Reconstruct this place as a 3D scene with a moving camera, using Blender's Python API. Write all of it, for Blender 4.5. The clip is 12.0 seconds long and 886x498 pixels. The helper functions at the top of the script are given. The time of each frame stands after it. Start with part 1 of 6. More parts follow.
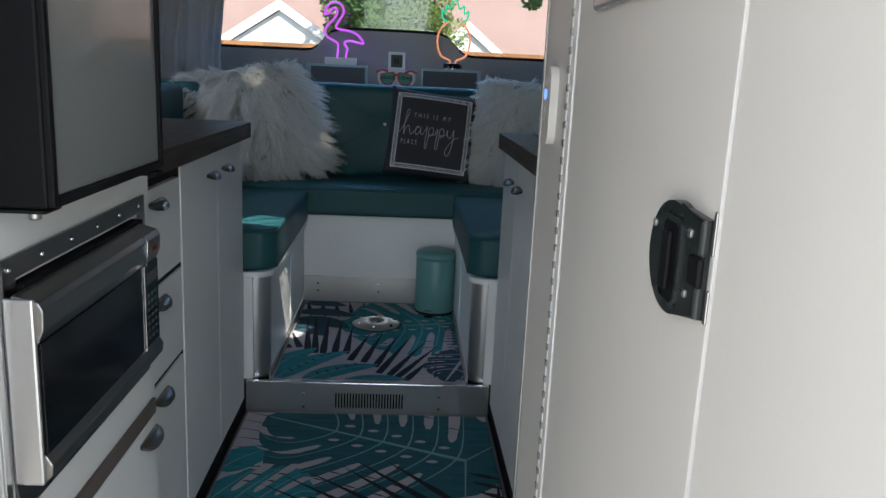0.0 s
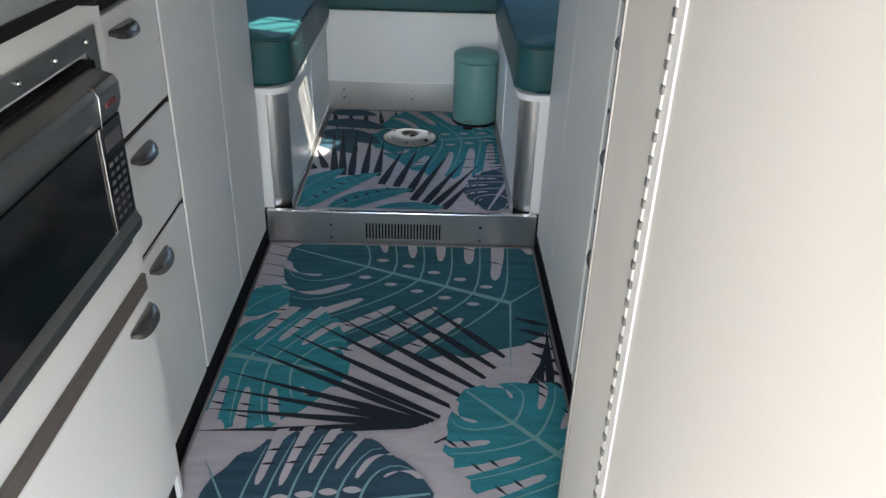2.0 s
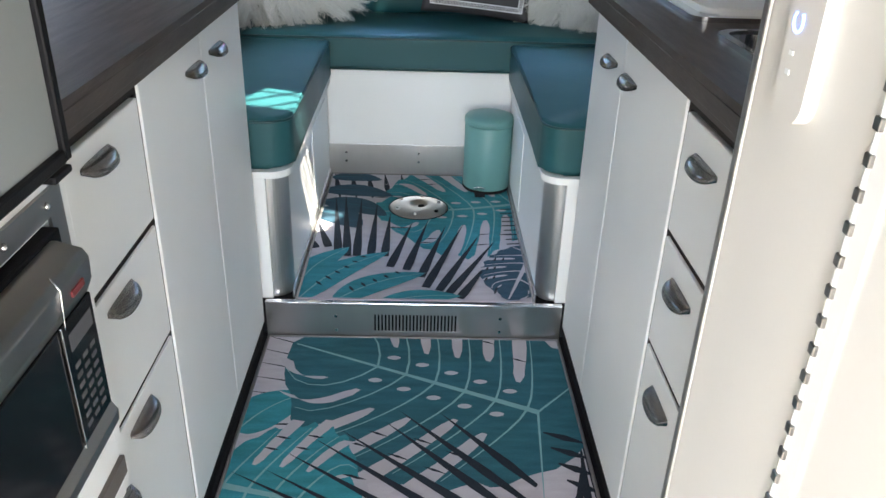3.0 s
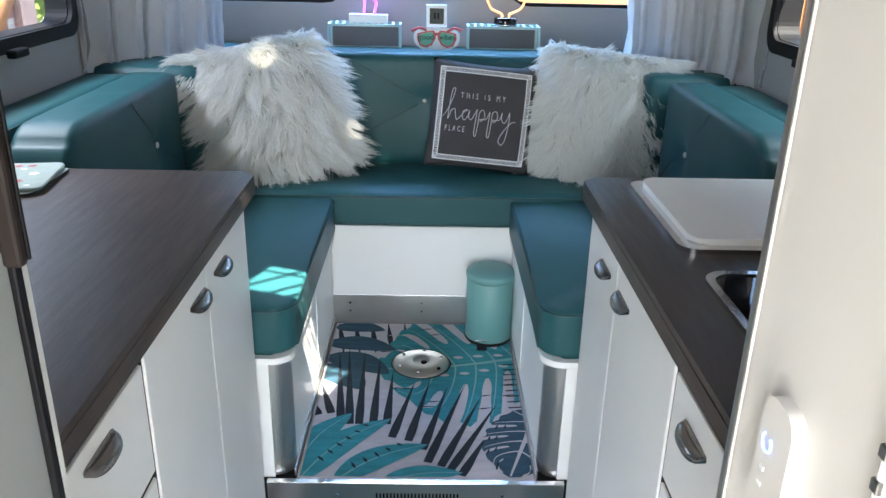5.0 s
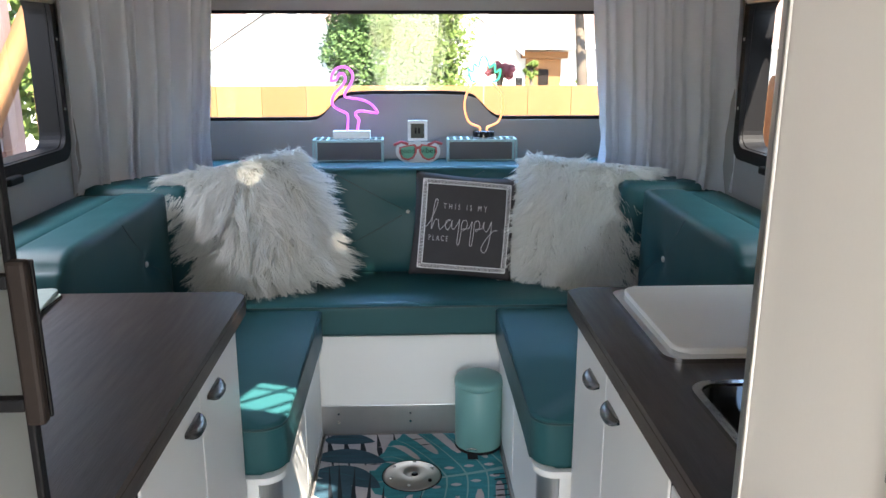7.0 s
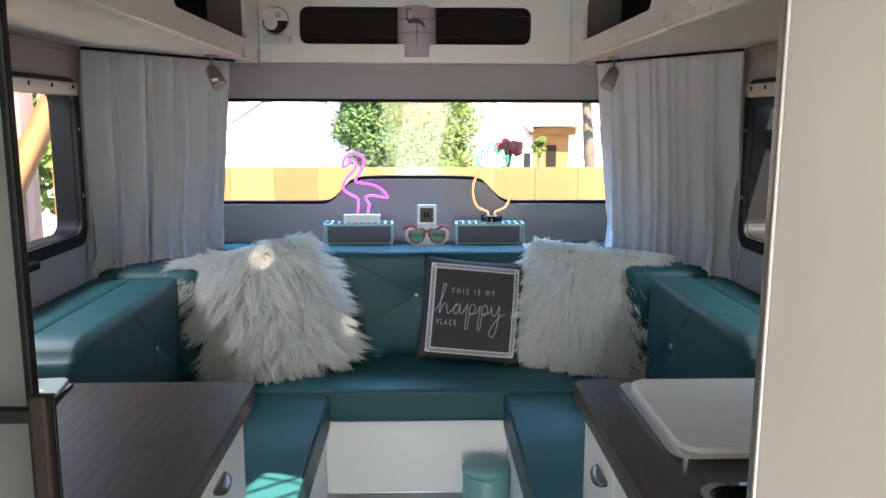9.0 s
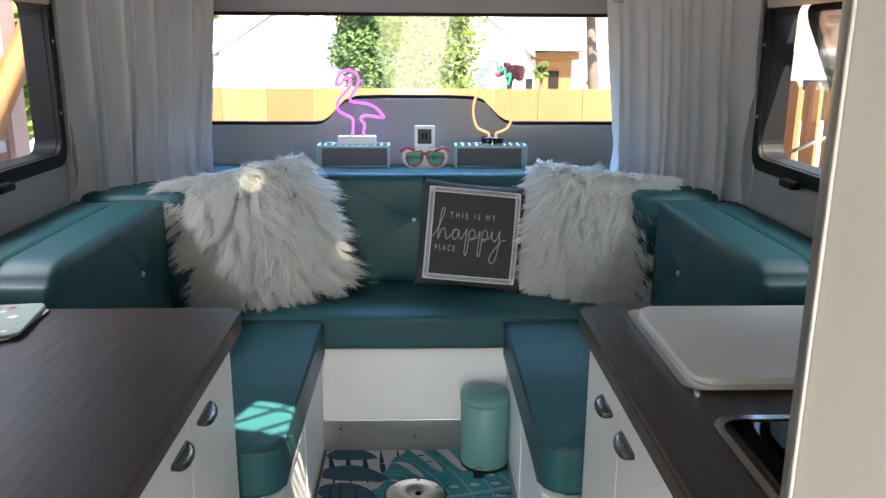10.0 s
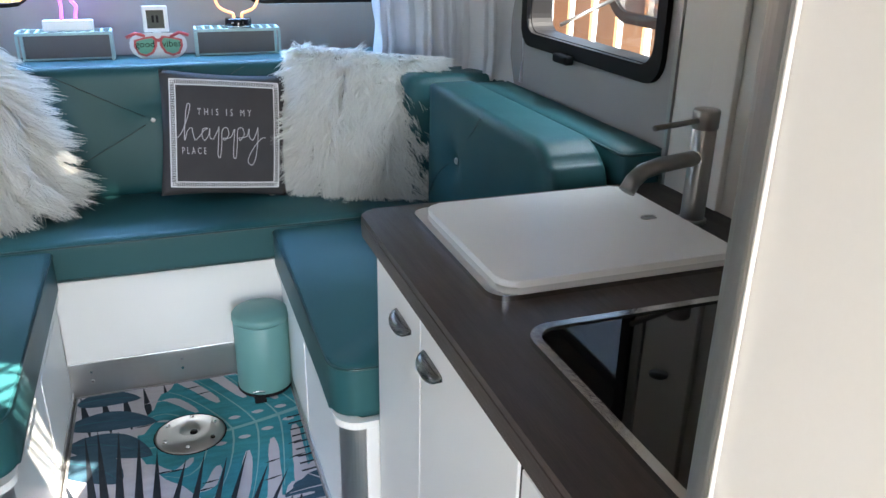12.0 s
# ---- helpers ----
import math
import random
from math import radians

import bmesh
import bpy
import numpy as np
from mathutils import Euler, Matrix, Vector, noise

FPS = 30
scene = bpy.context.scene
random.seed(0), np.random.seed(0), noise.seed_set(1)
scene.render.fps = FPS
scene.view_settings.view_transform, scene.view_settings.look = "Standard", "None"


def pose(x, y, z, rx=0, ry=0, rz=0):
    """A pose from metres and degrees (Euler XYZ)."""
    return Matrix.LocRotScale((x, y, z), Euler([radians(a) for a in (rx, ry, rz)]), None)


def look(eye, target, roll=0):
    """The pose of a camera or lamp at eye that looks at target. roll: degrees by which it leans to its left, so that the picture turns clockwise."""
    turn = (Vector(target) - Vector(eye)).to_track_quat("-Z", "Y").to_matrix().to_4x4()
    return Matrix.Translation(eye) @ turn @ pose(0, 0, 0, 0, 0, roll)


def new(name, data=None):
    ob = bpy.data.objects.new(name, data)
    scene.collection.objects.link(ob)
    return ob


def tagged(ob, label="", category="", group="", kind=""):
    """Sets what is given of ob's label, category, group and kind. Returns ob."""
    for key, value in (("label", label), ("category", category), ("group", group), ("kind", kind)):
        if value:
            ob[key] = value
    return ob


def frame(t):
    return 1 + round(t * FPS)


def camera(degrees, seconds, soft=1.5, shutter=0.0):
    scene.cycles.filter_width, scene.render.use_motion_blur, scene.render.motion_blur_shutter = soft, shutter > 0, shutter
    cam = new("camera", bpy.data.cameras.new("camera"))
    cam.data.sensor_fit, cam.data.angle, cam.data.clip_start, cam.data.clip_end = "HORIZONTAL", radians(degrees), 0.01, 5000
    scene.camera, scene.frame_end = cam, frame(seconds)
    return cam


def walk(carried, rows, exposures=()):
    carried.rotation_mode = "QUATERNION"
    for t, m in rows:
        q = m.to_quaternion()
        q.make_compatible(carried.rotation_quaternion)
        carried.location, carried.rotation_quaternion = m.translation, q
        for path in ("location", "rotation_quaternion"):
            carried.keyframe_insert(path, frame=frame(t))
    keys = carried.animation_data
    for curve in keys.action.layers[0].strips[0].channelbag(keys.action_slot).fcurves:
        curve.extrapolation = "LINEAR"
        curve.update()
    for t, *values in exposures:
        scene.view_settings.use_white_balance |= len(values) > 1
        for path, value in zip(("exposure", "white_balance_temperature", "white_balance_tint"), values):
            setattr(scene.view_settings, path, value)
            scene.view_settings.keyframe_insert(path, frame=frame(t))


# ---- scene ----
cam = camera(58.8, 12.0)
PATH = [
    (0, (0.842, 0.06, 1.086), (0.956, 2.01, 0.655), 2.7),
    (0.5, (0.854, 0.069, 1.059), (1.121, 1.973, 0.505), 4.6),
    (1, (0.85, 0.147, 1.035), (1.159, 2.004, 0.36), 5.5),
    (1.5, (0.852, 0.302, 1.021), (1.054, 2.111, 0.191), 4.4),
    (2, (0.838, 0.395, 1.103), (0.877, 2.153, 0.15), 1.9),
    (2.5, (0.813, 0.511, 1.118), (0.816, 2.281, 0.187), 0.9),
    (3, (0.772, 0.671, 1.177), (0.832, 2.451, 0.267), 2.0),
    (3.2, (0.76, 0.742, 1.255), (0.842, 2.493, 0.292), 2.5),
    (4.8, (0.784, 0.762, 1.431), (0.8, 2.609, 0.664), 1.5),
    (5, (0.785, 0.756, 1.441), (0.822, 2.614, 0.7), 1.3),
    (5.5, (0.785, 0.756, 1.455), (0.856, 2.633, 0.769), 0.9),
    (6, (0.782, 0.751, 1.471), (0.861, 2.647, 0.839), 0.4),
    (6.5, (0.772, 0.74, 1.481), (0.85, 2.656, 0.913), 0.1),
    (7, (0.769, 0.729, 1.489), (0.852, 2.663, 0.985), 0.0),
    (7.5, (0.771, 0.716, 1.512), (0.852, 2.668, 1.087), -0.1),
    (7.7, (0.772, 0.71, 1.526), (0.85, 2.67, 1.136), -0.2),
    (9.3, (0.77, 0.717, 1.543), (0.83, 2.689, 1.216), 0.2),
    (9.5, (0.763, 0.729, 1.528), (0.828, 2.69, 1.143), 0.2),
    (10, (0.78, 0.824, 1.502), (0.841, 2.758, 0.998), 0.3),
    (10.5, (0.819, 0.937, 1.488), (0.856, 2.854, 0.917), 1.0),
    (11, (0.845, 1.019, 1.46), (0.918, 2.91, 0.81), 1.2),
    (11.5, (0.829, 1.047, 1.462), (1.182, 2.884, 0.755), 1.2),
    (12, (0.801, 1.073, 1.449), (1.428, 2.814, 0.69), 1.0),
]
walk(cam, [(t, look(eye, target, roll)) for t, eye, target, roll in PATH],
     [(0, 1.18, 6500, 8), (0.5, 1.08, 6550, 8), (1.0, 1.05, 6500, 8), (1.5, 1.62, 6650, 9), (2.0, 2.28, 6900, 10), (2.5, 2.76, 7050, 10), (3.2, 3.18, 7000, 10), (5.0, 3.24, 6850, 9),
      (6.0, 2.92, 7050, 12), (7.5, 2.76, 7200, 12), (9.5, 2.68, 7400, 11), (10.2, 2.74, 7500, 12), (10.5, 2.94, 7550, 12), (11.0, 3.14, 7400, 12), (12.0, 3.34, 6950, 11)])
# ---- light ----
world = bpy.data.worlds.new("world")
scene.world = world
world.use_nodes = True
wn = world.node_tree
sky = wn.nodes.new("ShaderNodeTexSky")
sky.sky_type = "NISHITA"
sky.sun_disc = False
sky.dust_density = 0.4
sky.ozone_density = 3.0
SUN_DIR = Vector((-0.17, 0.585, -0.79)).normalized()
sky.sun_elevation = math.asin(-SUN_DIR.z)
sky.sun_rotation = math.atan2(-SUN_DIR.x, -SUN_DIR.y)
wn.nodes["Background"].inputs[1].default_value = 0.15
wn.links.new(sky.outputs[0], wn.nodes["Background"].inputs[0])

sun = new("sun", bpy.data.lights.new("sun", "SUN"))
sun.data.energy = 5.0
sun.data.angle = radians(0.5)
sun.data.color = (1.0, 0.95, 0.86)
sun.matrix_world = look((0, 0, 6), Vector((0, 0, 6)) + SUN_DIR)


def window_light(name, eye, target, w, h, watts, colour):
    d = bpy.data.lights.new(name, "AREA")
    d.shape, d.size, d.size_y, d.energy, d.color = "RECTANGLE", w, h, watts, colour
    ob = new(name, d)
    ob.matrix_world = look(eye, target)
    return ob


window_light("doorway_daylight", (0.74, -0.12, 0.98), (1.22, 0.62, 0.72), 0.5, 1.8, 3.8, (0.98, 0.98, 1.0))
window_light("rear_window_skylight", (0.762, 4.36, 1.92), (0.762, 3.35, 0.80), 1.85, 0.26, 16.0, (0.24, 0.52, 1.0))
window_light("right_window_skylight", (2.20, 2.80, 1.96), (1.40, 2.25, 0.92), 0.62, 0.24, 5.2, (0.66, 0.83, 1.0))
window_light("left_window_skylight", (-0.72, 2.90, 1.96), (0.95, 2.45, 0.75), 0.85, 0.24, 5.0, (0.80, 0.85, 1.0))

# ---- materials ----


def material(name, colour, rough=0.5, metal=0.0, grain=0.08, scale=6.0, fine=120.0, bump=0.1, stretch=(1, 1, 1), coat=0.0, tint=None, spread=0.0, contrast=1.0):
    """A surface with slow stains and fine grain, in metres of the world."""
    m = bpy.data.materials.new(name)
    m.use_nodes = True
    t = m.node_tree
    b = t.nodes["Principled BSDF"]
    co = t.nodes.new("ShaderNodeTexCoord")
    mp = t.nodes.new("ShaderNodeMapping")
    mp.inputs["Scale"].default_value = stretch
    t.links.new(co.outputs["Object"], mp.inputs[0])
    n1 = t.nodes.new("ShaderNodeTexNoise")
    n1.inputs["Scale"].default_value, n1.inputs["Detail"].default_value = scale, 4
    n2 = t.nodes.new("ShaderNodeTexNoise")
    n2.inputs["Scale"].default_value, n2.inputs["Detail"].default_value = fine, 3
    for n in (n1, n2):
        t.links.new(mp.outputs[0], n.inputs["Vector"])
    mix = t.nodes.new("ShaderNodeMixRGB")
    mix.blend_type = "MIX"
    other = tint or tuple(c * (1 - 2.2 * grain) for c in colour)
    mix.inputs[1].default_value = (*colour, 1)
    mix.inputs[2].default_value = (*other, 1)
    ramp = t.nodes.new("ShaderNodeMath")
    ramp.operation = "MULTIPLY_ADD"
    ramp.inputs[1].default_value, ramp.inputs[2].default_value = 0.6 * contrast, 0.5 - 0.5 * contrast
    t.links.new(n1.outputs[0], ramp.inputs[0])
    add = t.nodes.new("ShaderNodeMath")
    add.operation = "MULTIPLY_ADD"
    add.inputs[1].default_value = 0.4 * contrast
    t.links.new(n2.outputs[0], add.inputs[0])
    t.links.new(ramp.outputs[0], add.inputs[2])
    t.links.new(add.outputs[0], mix.inputs[0])
    last = mix.outputs[0]
    if spread:
        info = t.nodes.new("ShaderNodeObjectInfo")
        hsv = t.nodes.new("ShaderNodeHueSaturation")
        ma = t.nodes.new("ShaderNodeMath")
        ma.operation = "MULTIPLY_ADD"
        ma.inputs[1].default_value, ma.inputs[2].default_value = spread, 1 - spread / 2
        t.links.new(info.outputs["Random"], ma.inputs[0])
        t.links.new(ma.outputs[0], hsv.inputs["Value"])
        t.links.new(last, hsv.inputs["Color"])
        last = hsv.outputs[0]
    t.links.new(last, b.inputs["Base Color"])
    rr = t.nodes.new("ShaderNodeMath")
    rr.operation = "MULTIPLY_ADD"
    vary = 0.05 if metal else 0.16
    rr.inputs[1].default_value, rr.inputs[2].default_value = vary, max(0.02, rough - vary / 2)
    t.links.new(n1.outputs[0], rr.inputs[0])
    t.links.new(rr.outputs[0], b.inputs["Roughness"])
    b.inputs["Metallic"].default_value = metal
    b.inputs["Coat Weight"].default_value = coat
    if bump:
        bp = t.nodes.new("ShaderNodeBump")
        bp.inputs["Strength"].default_value = bump
        bp.inputs["Distance"].default_value = 0.002
        t.links.new(n2.outputs[0], bp.inputs["Height"])
        t.links.new(bp.outputs[0], b.inputs["Normal"])
    return m


def sheer(name, colour, through_light):
    """Woven cloth that lets some light through."""
    m = material(name, colour, 0.85, grain=0.07, scale=5, fine=700, bump=0.4)
    t = m.node_tree
    b, out = t.nodes["Principled BSDF"], t.nodes["Material Output"]
    tr = t.nodes.new("ShaderNodeBsdfTranslucent")
    tr.inputs[0].default_value = (*colour, 1)
    mx = t.nodes.new("ShaderNodeMixShader")
    mx.inputs[0].default_value = through_light
    t.links.new(b.outputs[0], mx.inputs[1])
    t.links.new(tr.outputs[0], mx.inputs[2])
    t.links.new(mx.outputs[0], out.inputs[0])
    return m


def glowing(name, colour, power):
    m = bpy.data.materials.new(name)
    m.use_nodes = True
    b = m.node_tree.nodes["Principled BSDF"]
    b.inputs["Base Color"].default_value = (*colour, 1)
    b.inputs["Emission Color"].default_value = (*colour, 1)
    b.inputs["Emission Strength"].default_value = power
    return m


def clear(name, colour=(1, 1, 1), rough=0.0):
    m = bpy.data.materials.new(name)
    m.use_nodes = True
    t = m.node_tree
    b = t.nodes["Principled BSDF"]
    out = t.nodes["Material Output"]
    tr = t.nodes.new("ShaderNodeBsdfTransparent")
    tr.inputs[0].default_value = (*colour, 1)
    gl = t.nodes.new("ShaderNodeBsdfGlossy")
    gl.inputs["Roughness"].default_value = rough
    lw = t.nodes.new("ShaderNodeLayerWeight")
    lw.inputs[0].default_value = 0.5
    pw = t.nodes.new("ShaderNodeMath")
    pw.operation = "POWER"
    pw.inputs[1].default_value = 4.0
    t.links.new(lw.outputs["Facing"], pw.inputs[0])
    fr = t.nodes.new("ShaderNodeMath")
    fr.operation = "MULTIPLY_ADD"
    fr.inputs[1].default_value, fr.inputs[2].default_value = 0.7, 0.03
    t.links.new(pw.outputs[0], fr.inputs[0])
    mx = t.nodes.new("ShaderNodeMixShader")
    t.links.new(fr.outputs[0], mx.inputs[0])
    t.links.new(tr.outputs[0], mx.inputs[1])
    t.links.new(gl.outputs[0], mx.inputs[2])
    t.links.new(mx.outputs[0], out.inputs[0])
    t.nodes.remove(b)
    return m


def polished(m, rough):
    """The same surface with one even gloss."""
    b = m.node_tree.nodes["Principled BSDF"]
    for link in list(b.inputs["Roughness"].links):
        m.node_tree.links.remove(link)
    b.inputs["Roughness"].default_value = rough
    return m


WHITE = material("white_laminate", (0.78, 0.79, 0.78), 0.36, grain=0.03, scale=3, fine=300, bump=0.02)
CREAM = material("cream_gelcoat", (0.64, 0.615, 0.575), 0.42, grain=0.03, scale=2.5, fine=220, bump=0.03)
GELWHITE = material("white_gelcoat", (0.76, 0.75, 0.72), 0.3, grain=0.04, scale=2, fine=150, bump=0.03)
VINYL = material("teal_vinyl", (0.016, 0.088, 0.097), 0.47, grain=0.12, scale=5, fine=420, bump=0.14, tint=(0.013, 0.071, 0.079))
VINYL.node_tree.nodes["Principled BSDF"].inputs["Specular IOR Level"].default_value = 0.30
PIPING = material("teal_piping", (0.008, 0.052, 0.056), 0.4, grain=0.1, fine=300)
DARKWOOD = material("dark_wood_laminate", (0.070, 0.049, 0.040), 0.44, grain=0.25, scale=9, fine=60, bump=0.25, stretch=(9, 0.8, 4), tint=(0.030, 0.021, 0.017), contrast=1.8)
DARKWOOD.node_tree.nodes["Principled BSDF"].inputs["Specular IOR Level"].default_value = 0.45
ALU = material("brushed_aluminium", (0.58, 0.58, 0.58), 0.30, 1.0, grain=0.06, scale=30, fine=7, bump=0.13, stretch=(1, 1, 0.4))
ANODISED = material("anodised_aluminium", (0.56, 0.56, 0.56), 0.34, 1.0, grain=0.04, scale=8, fine=400, bump=0.03, stretch=(1, 1, 0.05))
OVENGLASS = polished(material("dark_oven_glass", (0.006, 0.007, 0.008), 0.1, grain=0.05, bump=0.0), 0.10)
OVENGLASS.node_tree.nodes["Principled BSDF"].inputs["Specular IOR Level"].default_value = 0.22
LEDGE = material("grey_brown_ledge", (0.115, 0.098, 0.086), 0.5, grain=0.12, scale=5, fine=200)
STEEL = material("brushed_steel", (0.42, 0.41, 0.39), 0.32, 1.0, grain=0.05, scale=12, fine=300, bump=0.0)
DARKSTEEL = material("dark_brushed_steel", (0.31, 0.30, 0.29), 0.30, 1.0, grain=0.05, scale=12, fine=300, bump=0.0)
POST = material("satin_anodised_post", (0.34, 0.335, 0.32), 0.5, 1.0, grain=0.04, scale=10, fine=300, bump=0.02)
PULL = material("gunmetal_chrome", (0.45, 0.44, 0.43), 0.2, 1.0, grain=0.05)
CHROME = material("chrome", (0.72, 0.72, 0.72), 0.12, 1.0, grain=0.03)
BLACK = material("black_plastic", (0.008, 0.008, 0.009), 0.5, grain=0.1, fine=300)
RUBBER = material("black_rubber", (0.018, 0.018, 0.02), 0.7, grain=0.2, fine=200)
BLACKGLASS = polished(material("black_glass", (0.004, 0.004, 0.005), 0.08, grain=0.05, bump=0.0), 0.025)
LINING = material("grey_fabric_lining", (0.40, 0.38, 0.37), 0.92, grain=0.08, scale=4, fine=700, bump=0.5)
CEILING = material("ceiling_lining", (0.62, 0.60, 0.57), 0.8, grain=0.06, scale=3, fine=400, bump=0.2)
CURTAIN = sheer("pale_grey_curtain", (0.82, 0.82, 0.85), 0.20)
FRIDGE = material("grey_fridge_panel", (0.22, 0.235, 0.228), 0.22, grain=0.04, scale=2, fine=200, bump=0.02, coat=0.2)
# brown plastic parts; also colours the strips that paint shade in cabinet gaps
BROWN = material("dark_brown_plastic_and_shade", (0.020, 0.015, 0.013), 0.55, grain=0.1)
BIN = material("sea_green_enamel", (0.125, 0.30, 0.29), 0.42, grain=0.05, scale=4, fine=300, bump=0.02)
RUG = material("rug_ground", (0.46, 0.43, 0.46), 0.95, grain=0.12, scale=12, fine=200, bump=0.6, stretch=(1, 4, 1), contrast=2.4)
GLASS = clear("window_glass", (0.97, 0.98, 0.98))
FUR = sheer("white_long_fur", (0.94, 0.94, 0.90), 0.45)
geo, val, hue = FUR.node_tree.nodes.new("ShaderNodeNewGeometry"), FUR.node_tree.nodes.new("ShaderNodeMapRange"), FUR.node_tree.nodes.new("ShaderNodeHueSaturation")
val.inputs["To Min"].default_value, val.inputs["To Max"].default_value = 0.76, 1.0
hue.inputs["Color"].default_value = (0.92, 0.92, 0.89, 1)
FUR.node_tree.links.new(geo.outputs["Random Per Island"], val.inputs[0])
FUR.node_tree.links.new(val.outputs[0], hue.inputs["Value"])
FUR.node_tree.links.new(hue.outputs[0], FUR.node_tree.nodes["Principled BSDF"].inputs["Base Color"])
FURBASE = material("fur_backing", (0.50, 0.49, 0.44), 0.95, grain=0.15, scale=20, fine=300, bump=0.5)
CHARCOAL = material("charcoal_cotton", (0.060, 0.056, 0.060), 0.9, grain=0.12, scale=14, fine=500, bump=0.4)
FADED = material("faded_white_print", (0.50, 0.49, 0.50), 0.85, grain=0.08, fine=500)
PRINT = material("white_print", (0.80, 0.80, 0.80), 0.8, grain=0.06, fine=500)
OUTWOOD = material("cedar_fence", (0.36, 0.165, 0.06), 0.8, grain=0.2, scale=4, fine=70, bump=0.3, stretch=(8, 8, 0.6), spread=0.5)
ROOF = material("brown_shingles", (0.30, 0.20, 0.17), 0.9, grain=0.2, scale=1.5, fine=12, bump=0.4)
SIDING = material("white_siding", (0.72, 0.71, 0.68), 0.7, grain=0.06, scale=0.8, fine=20)
LEAF = material("tree_leaves", (0.11, 0.19, 0.05), 0.6, grain=0.3, scale=1.5, fine=20, bump=0, tint=(0.03, 0.07, 0.018))
CYPRESS = material("cypress_leaves", (0.115, 0.165, 0.028), 0.65, grain=0.3, scale=2, fine=20, bump=0, tint=(0.07, 0.12, 0.018))
BARK = material("bark", (0.13, 0.10, 0.075), 0.9, grain=0.3, scale=8, fine=60, bump=0.5)

for dull in (BLACK, RUBBER, BROWN):
    dull.node_tree.nodes["Principled BSDF"].inputs["Specular IOR Level"].default_value = 0.1

# ---- building blocks ----


def thing(name, at, label, category, group="", kind=""):
    ob = new(name)
    ob.location = at
    ob.empty_display_size = 0.05
    return tagged(ob, label, category, group, kind)


def world_of(ob):
    here = ob.matrix_parent_inverse @ ob.matrix_basis if ob.parent else ob.matrix_basis
    return world_of(ob.parent) @ here if ob.parent else here.copy()


def part(name, bm, mat, parent=None, label="", smooth=False):
    """Links a bmesh, in world metres, as one mesh under a thing or a part."""
    me = bpy.data.meshes.new(name)
    bmesh.ops.recalc_face_normals(bm, faces=bm.faces)
    if smooth:
        for fc in bm.faces:
            fc.smooth = True
    bm.to_mesh(me)
    bm.free()
    me.materials.append(mat)
    ob = new(name, me)
    if parent is not None:
        ob.parent = parent
        ob.matrix_parent_inverse = world_of(parent).inverted()
    if label:
        ob["label"] = label
    return ob


def solid(name, bm, mat, label, category, kind="", group="", smooth=False):
    """A thing that is one mesh."""
    return tagged(part(name, bm, mat, None, "", smooth), label, category, group, kind)


def bm_box(x0, x1, y0, y1, z0, z1, bev=0.0, seg=2, bm=None, vertical=False):
    own = bmesh.new()
    bmesh.ops.create_cube(own, size=1)
    for v in own.verts:
        v.co = Vector(((x0 + x1) / 2 + v.co.x * (x1 - x0), (y0 + y1) / 2 + v.co.y * (y1 - y0), (z0 + z1) / 2 + v.co.z * (z1 - z0)))
    if bev:
        bmesh.ops.bevel(own, geom=own.edges[:], offset=bev, segments=seg, profile=0.5, affect="EDGES")
    if bm is None:
        return own
    join(bm, own)
    return bm


def join(bm, other):
    table = {v: bm.verts.new(v.co) for v in other.verts}
    for fc in other.faces:
        nf = bm.faces.new([table[v] for v in fc.verts])
        nf.smooth = fc.smooth
    other.free()


def bm_tube(points, r, n=8, closed=False, bm=None, caps=True):
    """A round bar along points; r a number or one for each point."""
    bm = bm or bmesh.new()
    pts = [Vector(p) for p in points]
    rs = r if isinstance(r, (list, tuple)) else [r] * len(pts)
    rings, side = [], None
    for i, p in enumerate(pts):
        a = pts[i - 1] if i or closed else p
        b = pts[(i + 1) % len(pts)] if i < len(pts) - 1 or closed else p
        d = (b - a).normalized()
        if side is None:
            side = d.orthogonal().normalized()
        side = (side - d * side.dot(d)).normalized()
        up = d.cross(side)
        rings.append([bm.verts.new(p + rs[i] * (math.cos(k * math.tau / n) * side + math.sin(k * math.tau / n) * up)) for k in range(n)])
    for i in range(len(rings) if closed else len(rings) - 1):
        a, b = rings[i], rings[(i + 1) % len(rings)]
        for k in range(n):
            bm.faces.new((a[k], a[(k + 1) % n], b[(k + 1) % n], b[k])).smooth = True
    if caps and not closed:
        bm.faces.new(rings[0][::-1])
        bm.faces.new(rings[-1])
    return bm


def bm_lathe(cx, cy, profile, n=32, bm=None):
    """A turned body about the upright through (cx, cy): profile of (radius, z)."""
    bm = bm or bmesh.new()
    rings = []
    for r, z in profile:
        if r < 1e-5:
            rings.append([bm.verts.new((cx, cy, z))])
        else:
            rings.append([bm.verts.new((cx + r * math.cos(k * math.tau / n), cy + r * math.sin(k * math.tau / n), z)) for k in range(n)])
    for a, b in zip(rings, rings[1:]):
        for k in range(n):
            q = [a[k % len(a)], a[(k + 1) % len(a)], b[(k + 1) % len(b)], b[k % len(b)]]
            q = list(dict.fromkeys(q))
            if len(q) > 2:
                bm.faces.new(q).smooth = True
    return bm


def rounded(u0, u1, v0, v1, r, n=6):
    """Corner-rounded rectangle as a list of (u, v)."""
    out = []
    for cu, cv, a in ((u1 - r, v1 - r, 0), (u0 + r, v1 - r, 90), (u0 + r, v0 + r, 180), (u1 - r, v0 + r, 270)):
        for k in range(n + 1):
            w = radians(a + 90 * k / n)
            out.append((cu + r * math.cos(w), cv + r * math.sin(w)))
    return out


